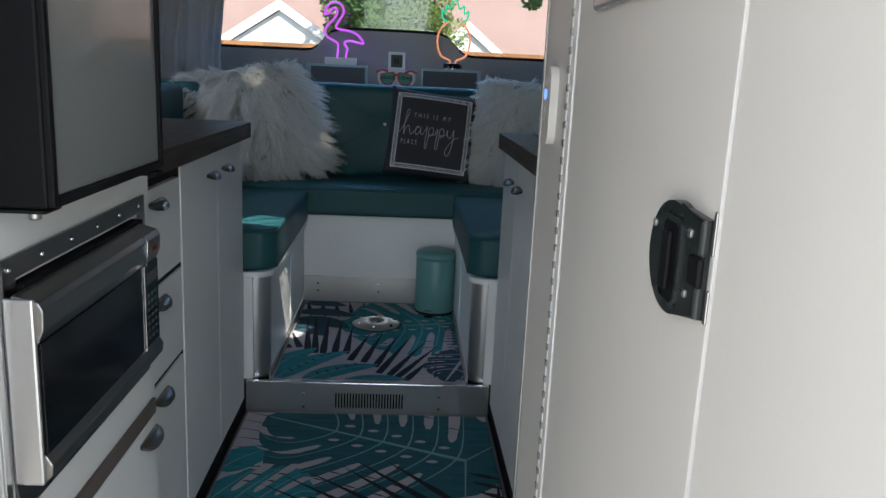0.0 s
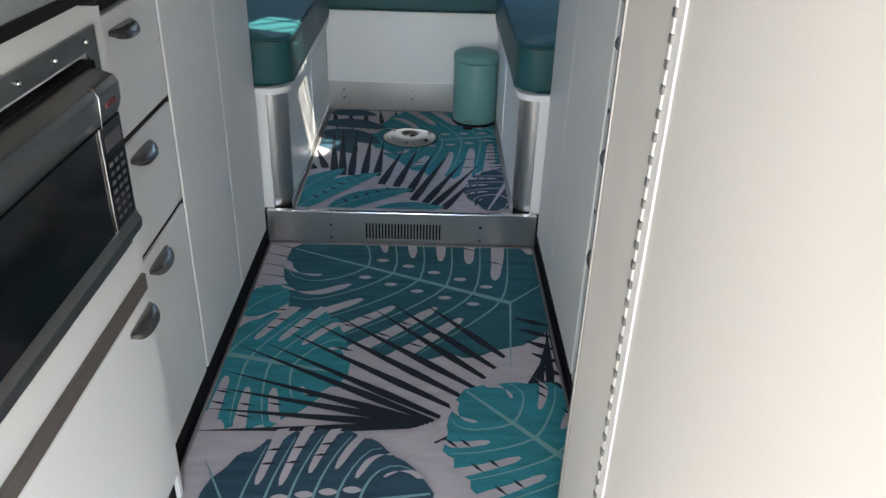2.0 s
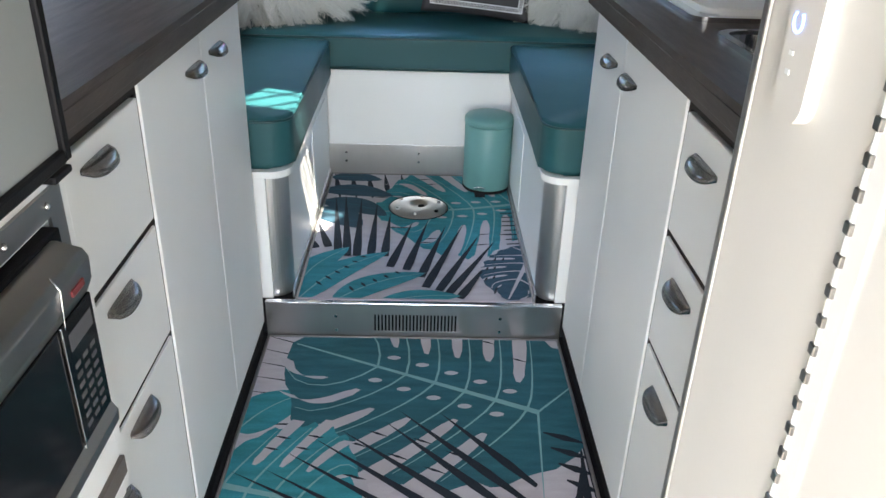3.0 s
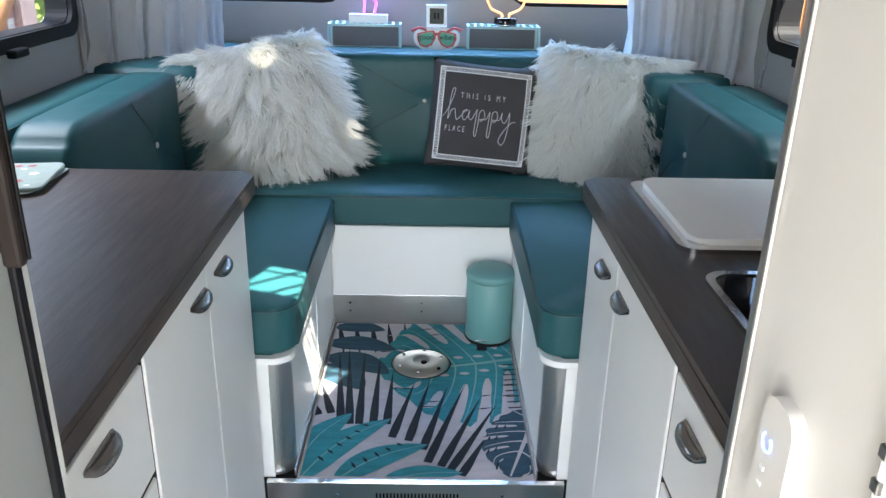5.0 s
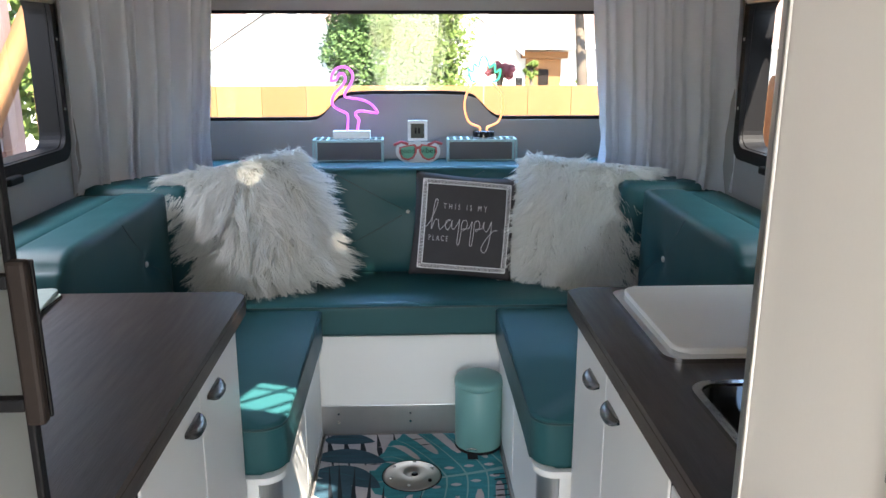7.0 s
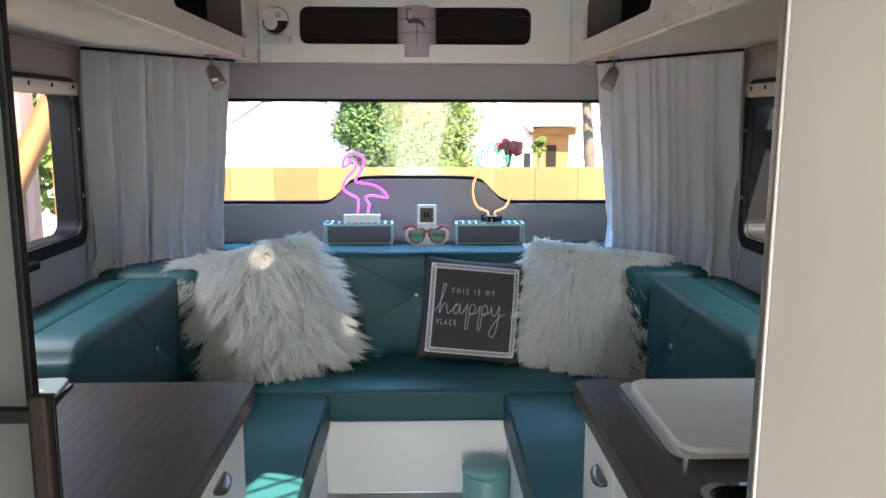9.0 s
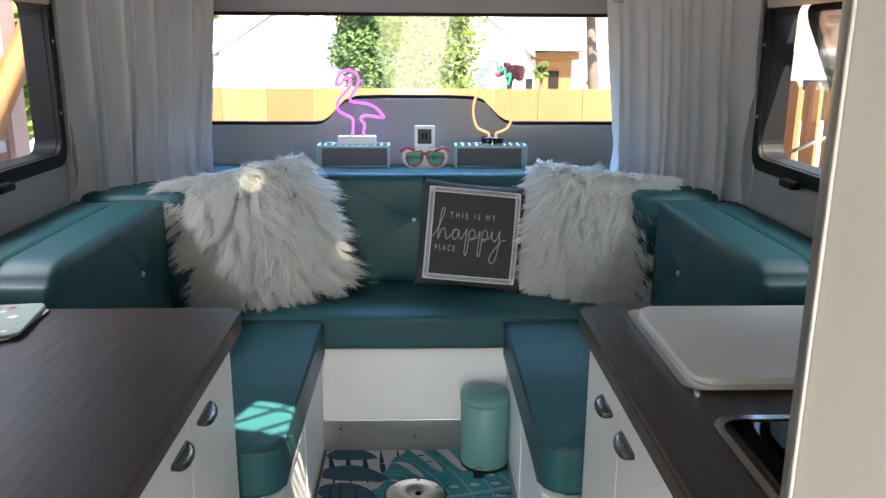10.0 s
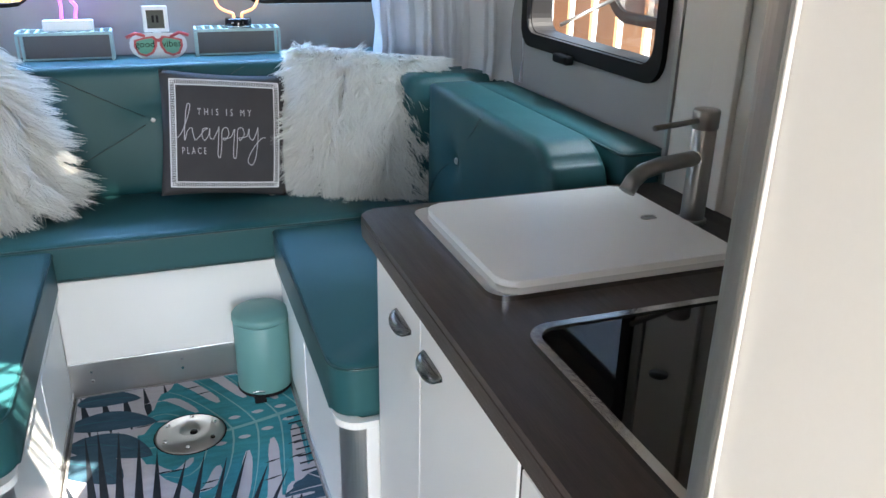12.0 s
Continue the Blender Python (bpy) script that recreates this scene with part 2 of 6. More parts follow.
def polar(poly, centre, angles):
    """Where rays from centre at those angles leave the polygon."""
    out = []
    for a in angles:
        d = (math.cos(a), math.sin(a))
        best = None
        for i, p in enumerate(poly):
            q = poly[(i + 1) % len(poly)]
            ex, ey = q[0] - p[0], q[1] - p[1]
            det = d[0] * -ey + d[1] * ex
            if abs(det) < 1e-12:
                continue
            wx, wy = p[0] - centre[0], p[1] - centre[1]
            s = (wx * -ey + wy * ex) / det
            u = (d[0] * wy - d[1] * wx) / det
            if s > 0 and -1e-6 <= u <= 1 + 1e-6 and (best is None or s > best):
                best = s
        out.append((centre[0] + best * d[0], centre[1] + best * d[1]))
    return out


def bm_ring(outer, inner, centre, place, d0, d1, bm=None):
    """A plate with a hole; place(u, v, d) maps to the world."""
    bm = bm or bmesh.new()
    angles = sorted({round(math.atan2(p[1] - centre[1], p[0] - centre[0]), 5) for p in outer + inner})
    o, i = polar(outer, centre, angles), polar(inner, centre, angles)
    lay = [[bm.verts.new(place(u, v, d)) for u, v in loop] for loop in (o, i) for d in (d0, d1)]
    n = len(angles)
    for k in range(n):
        j = (k + 1) % n
        for a, b in ((0, 1), (1, 3), (3, 2), (2, 0)):
            bm.faces.new((lay[a][k], lay[a][j], lay[b][j], lay[b][k]))
    return bm


def bm_plate(poly, place, d0, d1, bm=None):
    """A polygon given thickness."""
    bm = bm or bmesh.new()
    a = [bm.verts.new(place(u, v, d0)) for u, v in poly]
    b = [bm.verts.new(place(u, v, d1)) for u, v in poly]
    bm.faces.new(a[::-1])
    bm.faces.new(b)
    for k in range(len(poly)):
        j = (k + 1) % len(poly)
        bm.faces.new((a[k], a[j], b[j], b[k]))
    return bm


def smooth_path(pts, n=6):
    """Catmull-Rom through points of the plane."""
    out = []
    p = [pts[0]] + list(pts) + [pts[-1]]
    for i in range(1, len(p) - 2):
        for k in range(n):
            t = k / n
            out.append(tuple(0.5 * (2 * p[i][c] + (p[i + 1][c] - p[i - 1][c]) * t + (2 * p[i - 1][c] - 5 * p[i][c] + 4 * p[i + 1][c] - p[i + 2][c]) * t * t + (3 * p[i][c] - p[i - 1][c] - 3 * p[i + 1][c] + p[i + 2][c]) * t ** 3) for c in (0, 1)))
    return out + [pts[-1]]


def in_xy(u, v, d):
    return (u, v, d)


def in_xz(u, v, d):
    return (u, d, v)


def in_yz(u, v, d):
    return (d, u, v)


# ---- the shell of the camper ----
XL, XR, YB, YE, ZC = -0.37, 1.87, 4.12, -0.06, 2.06
MID = 0.762

solid("floor", bm_box(XL - 0.05, XR + 0.05, YE - 0.03, YB + 0.06, -0.06, 0.0), RUBBER, "dark vinyl camper floor under the rug", "floor", "structure")
solid("chassis", bm_box(XL + 0.1, XR - 0.1, YE + 0.1, YB - 0.2, -0.5, -0.062, 0.02), BLACK, "dark skirted underside of the camper", "chassis", "structure")
solid("floor_platform", bm_box(0.30, 1.22, 2.452, 3.50, 0.004, 0.104), RUBBER, "raised floor between the benches", "floor", "structure")

# roof, with a hole over the galley and one behind, added to let sun in
V = (0.58, 0.97, 1.34, 1.67)
W = (0.36, 1.00, 2.48, 2.86)
for y0, y1, hole in ((YE - 0.05, 2.1, V), (2.1, YB + 0.06, W)):
    sheet = bm_ring([(XL - 0.05, y0), (XR + 0.05, y0), (XR + 0.05, y1), (XL - 0.05, y1)], [(hole[0], hole[2]), (hole[1], hole[2]), (hole[1], hole[3]), (hole[0], hole[3])],
                    ((hole[0] + hole[1]) / 2, (hole[2] + hole[3]) / 2), in_xy, ZC, ZC + 0.04)
    solid("ceiling", sheet, CEILING, "pale lined camper ceiling with a hole added for sun patches", "ceiling", "structure")

# rear wall with its notched window
REAR = [(-0.20, 1.60), (-0.17, 1.625), (1.70, 1.625), (1.73, 1.60), (1.73, 1.20), (1.70, 1.176), (1.185, 1.176), (1.15, 1.182), (1.12, 1.200), (1.09, 1.235), (1.06, 1.265), (1.01, 1.280),
        (0.90, 1.284), (0.62, 1.284), (0.52, 1.280), (0.47, 1.264), (0.435, 1.230), (0.405, 1.196), (0.375, 1.178), (0.34, 1.174), (-0.17, 1.174), (-0.20, 1.20)]
RC, RC_HIGH = (0.762, 1.44), (0.762, 1.60)
solid("wall_rear", bm_ring([(XL - 0.05, 0.0), (XR + 0.05, 0.0), (XR + 0.05, ZC), (XL - 0.05, ZC)], REAR, RC_HIGH, in_xz, YB, YB + 0.05), LINING, "grey fabric-lined rear wall", "wall", "structure")


def grow(poly, c, k):
    out = []
    for u, v in poly:
        d = Vector((u - c[0], v - c[1]))
        s = 1 + k / max(abs(d.y), 0.12)
        out.append((c[0] + d.x * (1 + k / 0.95), c[1] + d.y * s))
    return out


win = thing("window_1", (RC[0], YB, 1.17), "wide rear window with a black dotted border and raised middle", "window", kind="structure")
part("window_frame", bm_ring(REAR, grow(REAR, RC, -0.014), RC_HIGH, in_xz, YB + 0.012, YB + 0.045), BLACK, win)
pane = part("pane", bm_plate(grow(REAR, RC, -0.008), in_xz, YB + 0.030, YB + 0.034), GLASS, win)
pane.visible_shadow = False


def side_wall(name, x, out, y0, y1, win_no):
    """A side wall with one deep-framed window; out: +1 or -1 away from the room."""
    hole = rounded(y0, y1, 1.135, 1.655, 0.05)
    c = ((y0 + y1) / 2, 1.39)

    def span(a, b):
        return (min(x + a * out, x + b * out), max(x + a * out, x + b * out))

    solid(name, bm_ring([(YE - 0.05, 0.0), (YB, 0.0), (YB, ZC), (YE - 0.05, ZC)], hole, c, in_yz, *span(0, 0.06)), LINING, "grey fabric-lined side wall", "wall", "structure")
    w = thing(win_no, (x, c[0], 1.135), "side window in a deep black frame with a roller shade", "window", kind="structure")
    part("window_frame", bm_ring(rounded(y0 - 0.014, y1 + 0.014, 1.120, 1.670, 0.062), rounded(y0 + 0.022, y1 - 0.022, 1.160, 1.632, 0.05), c, in_yz, *span(-0.016, -0.002)), BLACK, w)
    part("reveal", bm_ring(rounded(y0 + 0.002, y1 - 0.002, 1.137, 1.653, 0.05), rounded(y0 + 0.024, y1 - 0.024, 1.162, 1.630, 0.05), c, in_yz, *span(-0.001, 0.068)), BLACK, w)
    g = part("pane", bm_plate(rounded(y0 + 0.022, y1 - 0.022, 1.160, 1.632, 0.05), in_yz, *span(0.060, 0.064)), GLASS, w)
    g.visible_shadow = False
    part("shade_case", bm_box(*span(-0.034, -0.017), y0 + 0.02, y1 - 0.03, 1.612, 1.655, 0.005), STEEL, w, "pale metal roller shade case")
    for k in range(7):
        yy = y0 + 0.05 + k * (y1 - y0 - 0.12) / 6
        part("screw", bm_box(*span(-0.038, -0.033), yy - 0.004, yy + 0.004, 1.634, 1.646, 0.002), BLACK, w)
    part("latch", bm_box(*span(-0.045, -0.017), c[0] + 0.02, c[0] + 0.10, 1.108, 1.132, 0.006), BLACK, w)
    for zz in (1.28, 1.50):
        part("clip", bm_box(*span(-0.019, -0.0155), y1 - 0.008, y1 - 0.001, zz, zz + 0.010, 0.001), WHITE, w)


side_wall("wall_left", XL, -1, 2.40, 3.385, "window_2")
side_wall("wall_right", XR, 1, 2.60, 3.315, "window_3")

# end wall with the open entry behind
solid("wall_entry", bm_ring([(XL, 0.0), (XR, 0.0), (XR, ZC), (XL, ZC)], [(0.42, 0.01), (1.06, 0.01), (1.06, 1.92), (0.42, 1.92)], (0.74, 1.0), in_xz, YE - 0.03, YE), GELWHITE,
      "white end wall with the open entry", "wall", "structure")

# bath partition with its door
PX = 1.073
bath = bmesh.new()
bm_ring([(YE, 0.0), (1.368, 0.0), (1.368, ZC), (YE, ZC)], [(0.602, 0.10), (1.151, 0.10), (1.151, 1.90), (0.602, 1.90)], (0.9, 1.0), in_yz, PX, PX + 0.03, bath)
solid("wall_bath", bath, CREAM, "cream bath partition beside the entry", "wall", "structure")
solid("wall_bath_end", bm_box(PX + 0.03, XR, 1.372, 1.398, 0.0, ZC), CREAM, "cream end of the bath partition", "wall", "structure")
trim = bmesh.new()
pts = [(PX - 0.0035, 1.366)] + [(PX + 0.030 - 0.034 * math.cos(radians(a)), 1.368 + 0.034 * math.sin(radians(a))) for a in range(0, 91, 10)] + [(PX + 0.030, 1.366)]
bm_plate(pts, in_xy, 0.0, ZC, trim)
solid("trim_corner", trim, POST, "satin aluminium corner post of the bath partition", "trim", "structure")
solid("trim_bead", bm_tube([(PX - 0.003, 1.362, 0.0), (PX - 0.003, 1.362, ZC)], 0.0014), CREAM, "pale bead along the partition edge", "trim", "structure")

door = thing("bath_door", (PX, 1.155, 0.10), "cream bath door with piano hinge and black latch, shut", "door")
part("panel", bm_box(PX - 0.002, PX + 0.026, 0.6045, 1.149, 0.1025, 1.8975, 0.002), CREAM, door)
part("edge_seal", bm_tube([(PX - 0.002, 0.6035, 0.105), (PX - 0.002, 0.6035, 1.895)], 0.0006), CREAM, door, "thin cream seal along the door edge")
part("hinge_leaf", bm_box(PX - 0.0045, PX - 0.002, 1.129, 1.153, 0.12, 1.88, 0.0008), GELWHITE, door)
part("hinge_barrel", bm_tube([(PX - 0.003, 1.155, 0.12), (PX - 0.003, 1.155, 1.88)], 0.0034, 10), GELWHITE, door, "white painted hinge barrel")
# dark dashes paint the shaded gaps between the hinge's knuckles
for k in range(70):
    z = 0.122 + k * 0.025
    part("hinge_gap_shade", bm_box(PX - 0.0078, PX - 0.003, 1.1500, 1.1590, z, z + 0.0095, 0.0008, 1), DARKSTEEL, door)
part("vent_plate", bm_box(PX - 0.012, PX - 0.002, 0.80, 1.02, 1.168, 1.34, 0.005), FRIDGE, door, "grey plastic vent plate")
latch_pts = [(0.612, 0.992)] + [(0.672 + 0.052 * math.cos(radians(w)), 0.951 + 0.046 * math.sin(radians(w))) for w in range(110, -111, -5)] + [(0.612, 0.916)]
LATCH = material("dark_green_black_plastic", (0.010, 0.013, 0.013), 0.28, grain=0.08, bump=0.03)
lb = bm_plate(latch_pts, in_yz, PX - 0.011, PX - 0.002)
bmesh.ops.bevel(lb, geom=[g for g in lb.edges if min(v.co.x for v in g.verts) < PX - 0.0105 and max(v.co.x for v in g.verts) < PX - 0.0105], offset=0.004, segments=3, affect="EDGES", profile=0.5)
lt = part("latch_plate", lb, LATCH, door, "dark glossy plastic latch plate")
part("grip_rim", bm_ring(rounded(0.646, 0.690, 0.912, 0.986, 0.010), rounded(0.650, 0.686, 0.917, 0.981, 0.008), (0.668, 0.949), in_yz, PX - 0.0135, PX - 0.0105), LATCH, lt, "raised rim of the finger grip")
part("finger_grip", bm_plate(rounded(0.651, 0.685, 0.918, 0.980, 0.008), in_yz, PX - 0.0118, PX - 0.0112), BLACK, lt, "dark finger recess")
part("paddle", bm_box(PX - 0.0165, PX - 0.0118, 0.664, 0.682, 0.924, 0.974, 0.003, 2), BLACK, lt)
for z0, z1 in ((0.914, 0.940), (0.966, 0.999)):
    part("strike", bm_box(PX - 0.0035, PX - 0.001, 0.6055, 0.6105, z0, z1, 0.001), DARKSTEEL, lt, "brass-toned steel strike plate")
part("bolt", bm_box(PX - 0.014, PX - 0.008, 0.604, 0.626, 0.941, 0.965, 0.003), BLACK, lt)
for yy, zz in ((0.629, 0.928), (0.629, 0.975), (0.712, 0.968)):
    part("screw", bm_box(PX - 0.0125, PX - 0.0105, yy, yy + 0.006, zz, zz + 0.007, 0.0015), STEEL, lt)

sw = thing("light_switch", (PX, 1.28, 1.0), "pale oval touch dimmer switch with a blue power mark", "switch")
part("body", bm_plate(rounded(1.249, 1.302, 0.990, 1.108, 0.02), in_yz, PX - 0.012, PX), CREAM, sw)
part("power_mark", bm_tube([(PX - 0.0125, 1.285 + 0.008 * math.cos(radians(a)), 1.066 + 0.008 * math.sin(radians(a))) for a in range(130, 411, 20)], 0.0011, 5), glowing("blue_led", (0.12, 0.25, 1.0), 0.9), sw, "glowing blue power mark")
for zz in (1.025, 1.04):
    part("mark", bm_box(PX - 0.0128, PX - 0.0119, 1.282, 1.289, zz, zz + 0.004), WHITE, sw)

# left side by the entry
solid("wall_left_entry", bm_box(0.372, 0.398, YE, 0.904, 0.0, ZC), CREAM, "cream panel beside the entry", "wall", "structure")
# galley wall panel behind the tap
solid("wall_panel_galley", bm_box(XR - 0.03, XR, 1.40, 2.50, 0.905, ZC), CREAM, "cream galley wall panel", "wall", "structure")
solid("trim_panel", bm_box(XR - 0.036, XR, 2.502, 2.516, 0.905, ZC, 0.002), STEEL, "thin dark trim on the galley panel", "trim", "structure")

solid("trim_batten", bm_box(XR - 0.046, XR - 0.0305, 2.300, 2.372, 0.925, ZC - 0.002, 0.003), CREAM, "cream upright batten on the galley panel", "trim", "structure")

# ---- cabinets and galley ----


def pull(parent, x, y, z, out):
    """A cup-shaped chrome pull, out: +1 or -1 along x, long side along y."""
    bm = bmesh.new()
    n, m = 14, 6
    rows = []
    for i in range(n + 1):
        s = -1 + 2 * i / n
        w = math.sqrt(max(0.0, 1 - abs(s) ** 2.6))
        row = []
        for j in range(m + 1):
            a = radians(-10 + 110 * j / m)
            row.append(bm.verts.new((x + out * (0.022 * w * math.sin(a) + 0.001), y + 0.048 * s, z + 0.008 + (0.015 * math.cos(a) - 0.012) * (0.35 + 0.65 * w))))
        rows.append(row)
    for i in range(n):
        for j in range(m):
            bm.faces.new((rows[i][j], rows[i + 1][j], rows[i + 1][j + 1], rows[i][j + 1])).smooth = True
    bmesh.ops.solidify(bm, geom=bm.faces[:], thickness=0.0022)
    return part("handle", bm, PULL, parent, "polished cup-shaped metal handle")


def galley(side):
    """The base cabinets of one side: three drawers and two doors under a worktop. side: +1 the sink side."""
    x = 1.157 if side > 0 else 0.367
    wall = XR if side > 0 else XL
    y0 = 1.402 if side > 0 else 1.462
    s = -side  # towards the aisle
    back = x + 0.022 * side

    def span(a, b):
        return (min(a, b), max(a, b))

    unit = thing("drawer_cabinet", (x, 1.6, 0.0), "white drawer unit with three cup handles", "cabinet", "galley cabinets")
    # both carcasses are coloured dark to paint the shade seen through the gaps
    part("body", bm_box(*span(back, wall - 0.006 * side), y0, 1.768, 0.044, 0.872, 0.001), BROWN, unit, "carcass darkened for the shade in the gaps")
    part("plinth", bm_box(*span(x + 0.006 * side, wall - 0.01 * side), y0, 1.768, 0.0, 0.042), RUBBER, unit, "black rubber plinth")
    for lo, hi, hz in ((0.047, 0.447, 0.412), (0.457, 0.648, 0.613), (0.660, 0.848, 0.813)):
        d = part("drawer_front", bm_box(*span(x, x + 0.018 * side), y0 + 0.004, 1.768, lo, hi, 0.0025), WHITE, unit)
        pull(d, x, (1.598 if side < 0 else 1.66), hz - (0.016 if side > 0 else 0), s)
    # dark strips set into the gaps paint the shade between the fronts
    for z0, z1 in ((0.4475, 0.4565), (0.6485, 0.6595)):
        part("gap_shade", bm_box(*span(x + 0.004 * side, x + 0.018 * side), y0 + 0.006, 1.767, z0, z1), BROWN, unit, "dark strip for the shade between drawers")
    part("gap_shade", bm_box(*span(x + 0.004 * side, x + 0.018 * side), 1.7685, 1.7785, 0.047, 0.866), BROWN, unit, "dark strip for the shade beside the drawers")
    cab = thing("door_cabinet", (x, 2.1, 0.0), "white two-door cabinet with cup handles", "cabinet", "galley cabinets")
    part("body", bm_box(*span(back, wall - 0.006 * side), 1.772, 2.43, 0.044, 0.872, 0.001), BROWN, cab, "carcass darkened for the shade in the gaps")
    part("plinth", bm_box(*span(x + 0.006 * side, wall - 0.01 * side), 1.772, 2.44, 0.0, 0.042), RUBBER, cab, "black rubber plinth")
    seam = 2.118 if side < 0 else 2.165
    for a, b, hy in ((1.779, seam - 0.0015, seam - 0.065), (seam + 0.0015, 2.441, seam + 0.095)):
        d = part("door", bm_box(*span(x, x + 0.018 * side), a, b, 0.047, 0.868, 0.0025), WHITE, cab)
        pull(d, x, hy, 0.812 if side < 0 else 0.797, s)
    part("end_panel", bm_box(*span(x + 0.019 * side, wall - 0.006 * side), 2.432, 2.446, 0.104, 0.868, 0.002), WHITE, cab)
    # dark strip paints the shade below the worktop's overhang
    part("shadow_rail", bm_box(*span(x + 0.004 * side, x + 0.018 * side), y0, 1.770, 0.852, 0.874, 0.001), BROWN, unit, "dark strip for the shade under the worktop")
    # worktop
    e = x - 0.014 * side
    top = thing("worktop", (x, 2.0, 0.874), "dark wood-grain laminate worktop with rounded corner", "worktop")
    poly = rounded(min(e, wall - 0.004 * side), max(e, wall - 0.004 * side), y0 - 0.002, 2.532, 0.03)
    bm = bm_plate(poly, in_xy, 0.875, 0.920)
    bmesh.ops.bevel(bm, geom=[g for g in bm.edges if abs(g.verts[0].co.z - g.verts[1].co.z) < 1e-6], offset=0.009, segments=3, affect="EDGES", profile=0.5)
    part("slab", bm, DARKWOOD, top)
    part("edge_band", bm_box(*span(e - 0.0015 * side, e + 0.004 * side), y0, 2.49, 0.884, 0.908, 0.001), DARKWOOD, top)
    return unit


galley(-1)
galley(1)

# tall unit with microwave and fridge
TX = 0.398
tall = thing("tall_cabinet", (TX, 1.18, 0.0), "tall white cabinet holding microwave and fridge", "cabinet")
part("side_panel", bm_box(XL + 0.006, TX, 1.444, 1.460, 0.0, ZC - 0.002, 0.001), WHITE, tall)
part("side_panel", bm_box(XL + 0.006, TX, 0.906, 0.922, 0.0, ZC - 0.002, 0.001), WHITE, tall)
part("face", bm_ring([(0.922, 0.44), (1.444, 0.44), (1.444, 0.926), (0.922, 0.926)], [(0.965, 0.58), (1.40, 0.58), (1.40, 0.83), (0.965, 0.83)], (1.18, 0.70), in_yz, TX - 0.016, TX), WHITE, tall)
part("plinth", bm_box(TX - 0.10, TX - 0.008, 0.922, 1.444, 0.0, 0.058), RUBBER, tall, "black rubber plinth")
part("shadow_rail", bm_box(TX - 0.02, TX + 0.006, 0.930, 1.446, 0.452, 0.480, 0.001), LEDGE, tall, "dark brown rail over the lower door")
low = part("door", bm_box(TX - 0.016, TX + 0.003, 0.930, 1.440, 0.064, 0.446, 0.0025), WHITE, tall)
pull(low, TX + 0.003, 1.405, 0.415, 1)
part("trim_strip", bm_box(TX, TX + 0.004, 0.907, 0.921, 0.0, 0.925, 0.001), ALU, tall, "thin metal edge strip")

mw = thing("microwave", (0.42, 1.15, 0.58), "built-in steel microwave with black glass door", "microwave")
part("trim_plate", bm_ring([(0.932, 0.545), (1.425, 0.545), (1.425, 0.862), (0.932, 0.862)], [(0.962, 0.575), (1.395, 0.575), (1.395, 0.835), (0.962, 0.835)], (1.18, 0.70), in_yz, TX, TX + 0.004), DARKSTEEL, mw, "dark steel trim plate with screws")
for yy in (0.945, 1.03, 1.12, 1.21, 1.30, 1.39):
    part("screw", bm_lathe(0, 0, [(0, 0), (0.0045, 0), (0.003, 0.003), (0, 0.004)], 8), CHROME, mw).matrix_basis = pose(TX + 0.004, yy, 0.848, 0, 90, 0)
part("body", bm_box(TX - 0.30, TX + 0.012, 0.966, 1.392, 0.582, 0.826, 0.003), BLACK, mw)
top_rail, bottom_rail = bmesh.new(), bmesh.new()
for bm, z0, z1, flip in ((top_rail, 0.766, 0.822, 1), (bottom_rail, 0.590, 0.628, -1)):
    if flip > 0:
        prof = [(0.410, z0), (0.437, z0), (0.444, z0 + 0.016), (0.445, z1 - 0.016), (0.440, z1 - 0.007), (0.416, z1), (0.410, z1)]
    else:
        prof = [(0.410, z1), (0.438, z1), (0.445, z1 - 0.012), (0.444, z0 + 0.012), (0.436, z0 + 0.003), (0.410, z0)]
    bm_plate(prof, lambda u, v, d: (u, d, v), 0.930, 1.368, bm)
    bmesh.ops.bevel(bm, geom=bm.edges[:], offset=0.0015, segments=2, affect="EDGES", profile=0.5)
part("top_rail", top_rail, DARKSTEEL, mw, "dark brushed steel door rail")
part("bottom_rail", bottom_rail, DARKSTEEL, mw, "dark brushed steel door rail")
part("rail_seam", bm_tube([(0.4455, 1.292, 0.768), (0.4462, 1.294, 0.790), (0.4458, 1.297, 0.806), (0.438, 1.298, 0.818)], 0.0008, 6), CHROME, mw, "bright curved seam")
part("side_cap", bm_box(0.402, 0.437, 0.924, 0.932, 0.592, 0.820, 0.003), ANODISED, mw, "pale silver end cap of the door")
mdoor = part("door_glass", bm_box(0.412, 0.4395, 0.933, 1.290, 0.628, 0.766, 0.001), OVENGLASS, mw, "black glass door")
part("seam", bm_box(0.4395, 0.442, 1.2905, 1.2925, 0.626, 0.768, 0.0005), CHROME, mdoor)
ctl = part("control_panel", bm_box(0.412, 0.4395, 1.296, 1.366, 0.628, 0.766, 0.001), OVENGLASS, mw, "black control panel with keypad")
KEY = material("grey_keys", (0.07, 0.07, 0.075), 0.5)
for r in range(7):
    for c in range(3):
        part("key", bm_box(0.4395, 0.4402, 1.307 + c * 0.018, 1.318 + c * 0.018, 0.640 + r * 0.012, 0.645 + r * 0.012), KEY, ctl)
part("display", bm_box(0.4395, 0.4403, 1.306, 1.358, 0.733, 0.752), KEY, ctl)
part("red_mark", bm_box(0.443, 0.4462, 1.318, 1.345, 0.787, 0.7935), material("red_mark", (0.16, 0.02, 0.02), 0.5), mw)

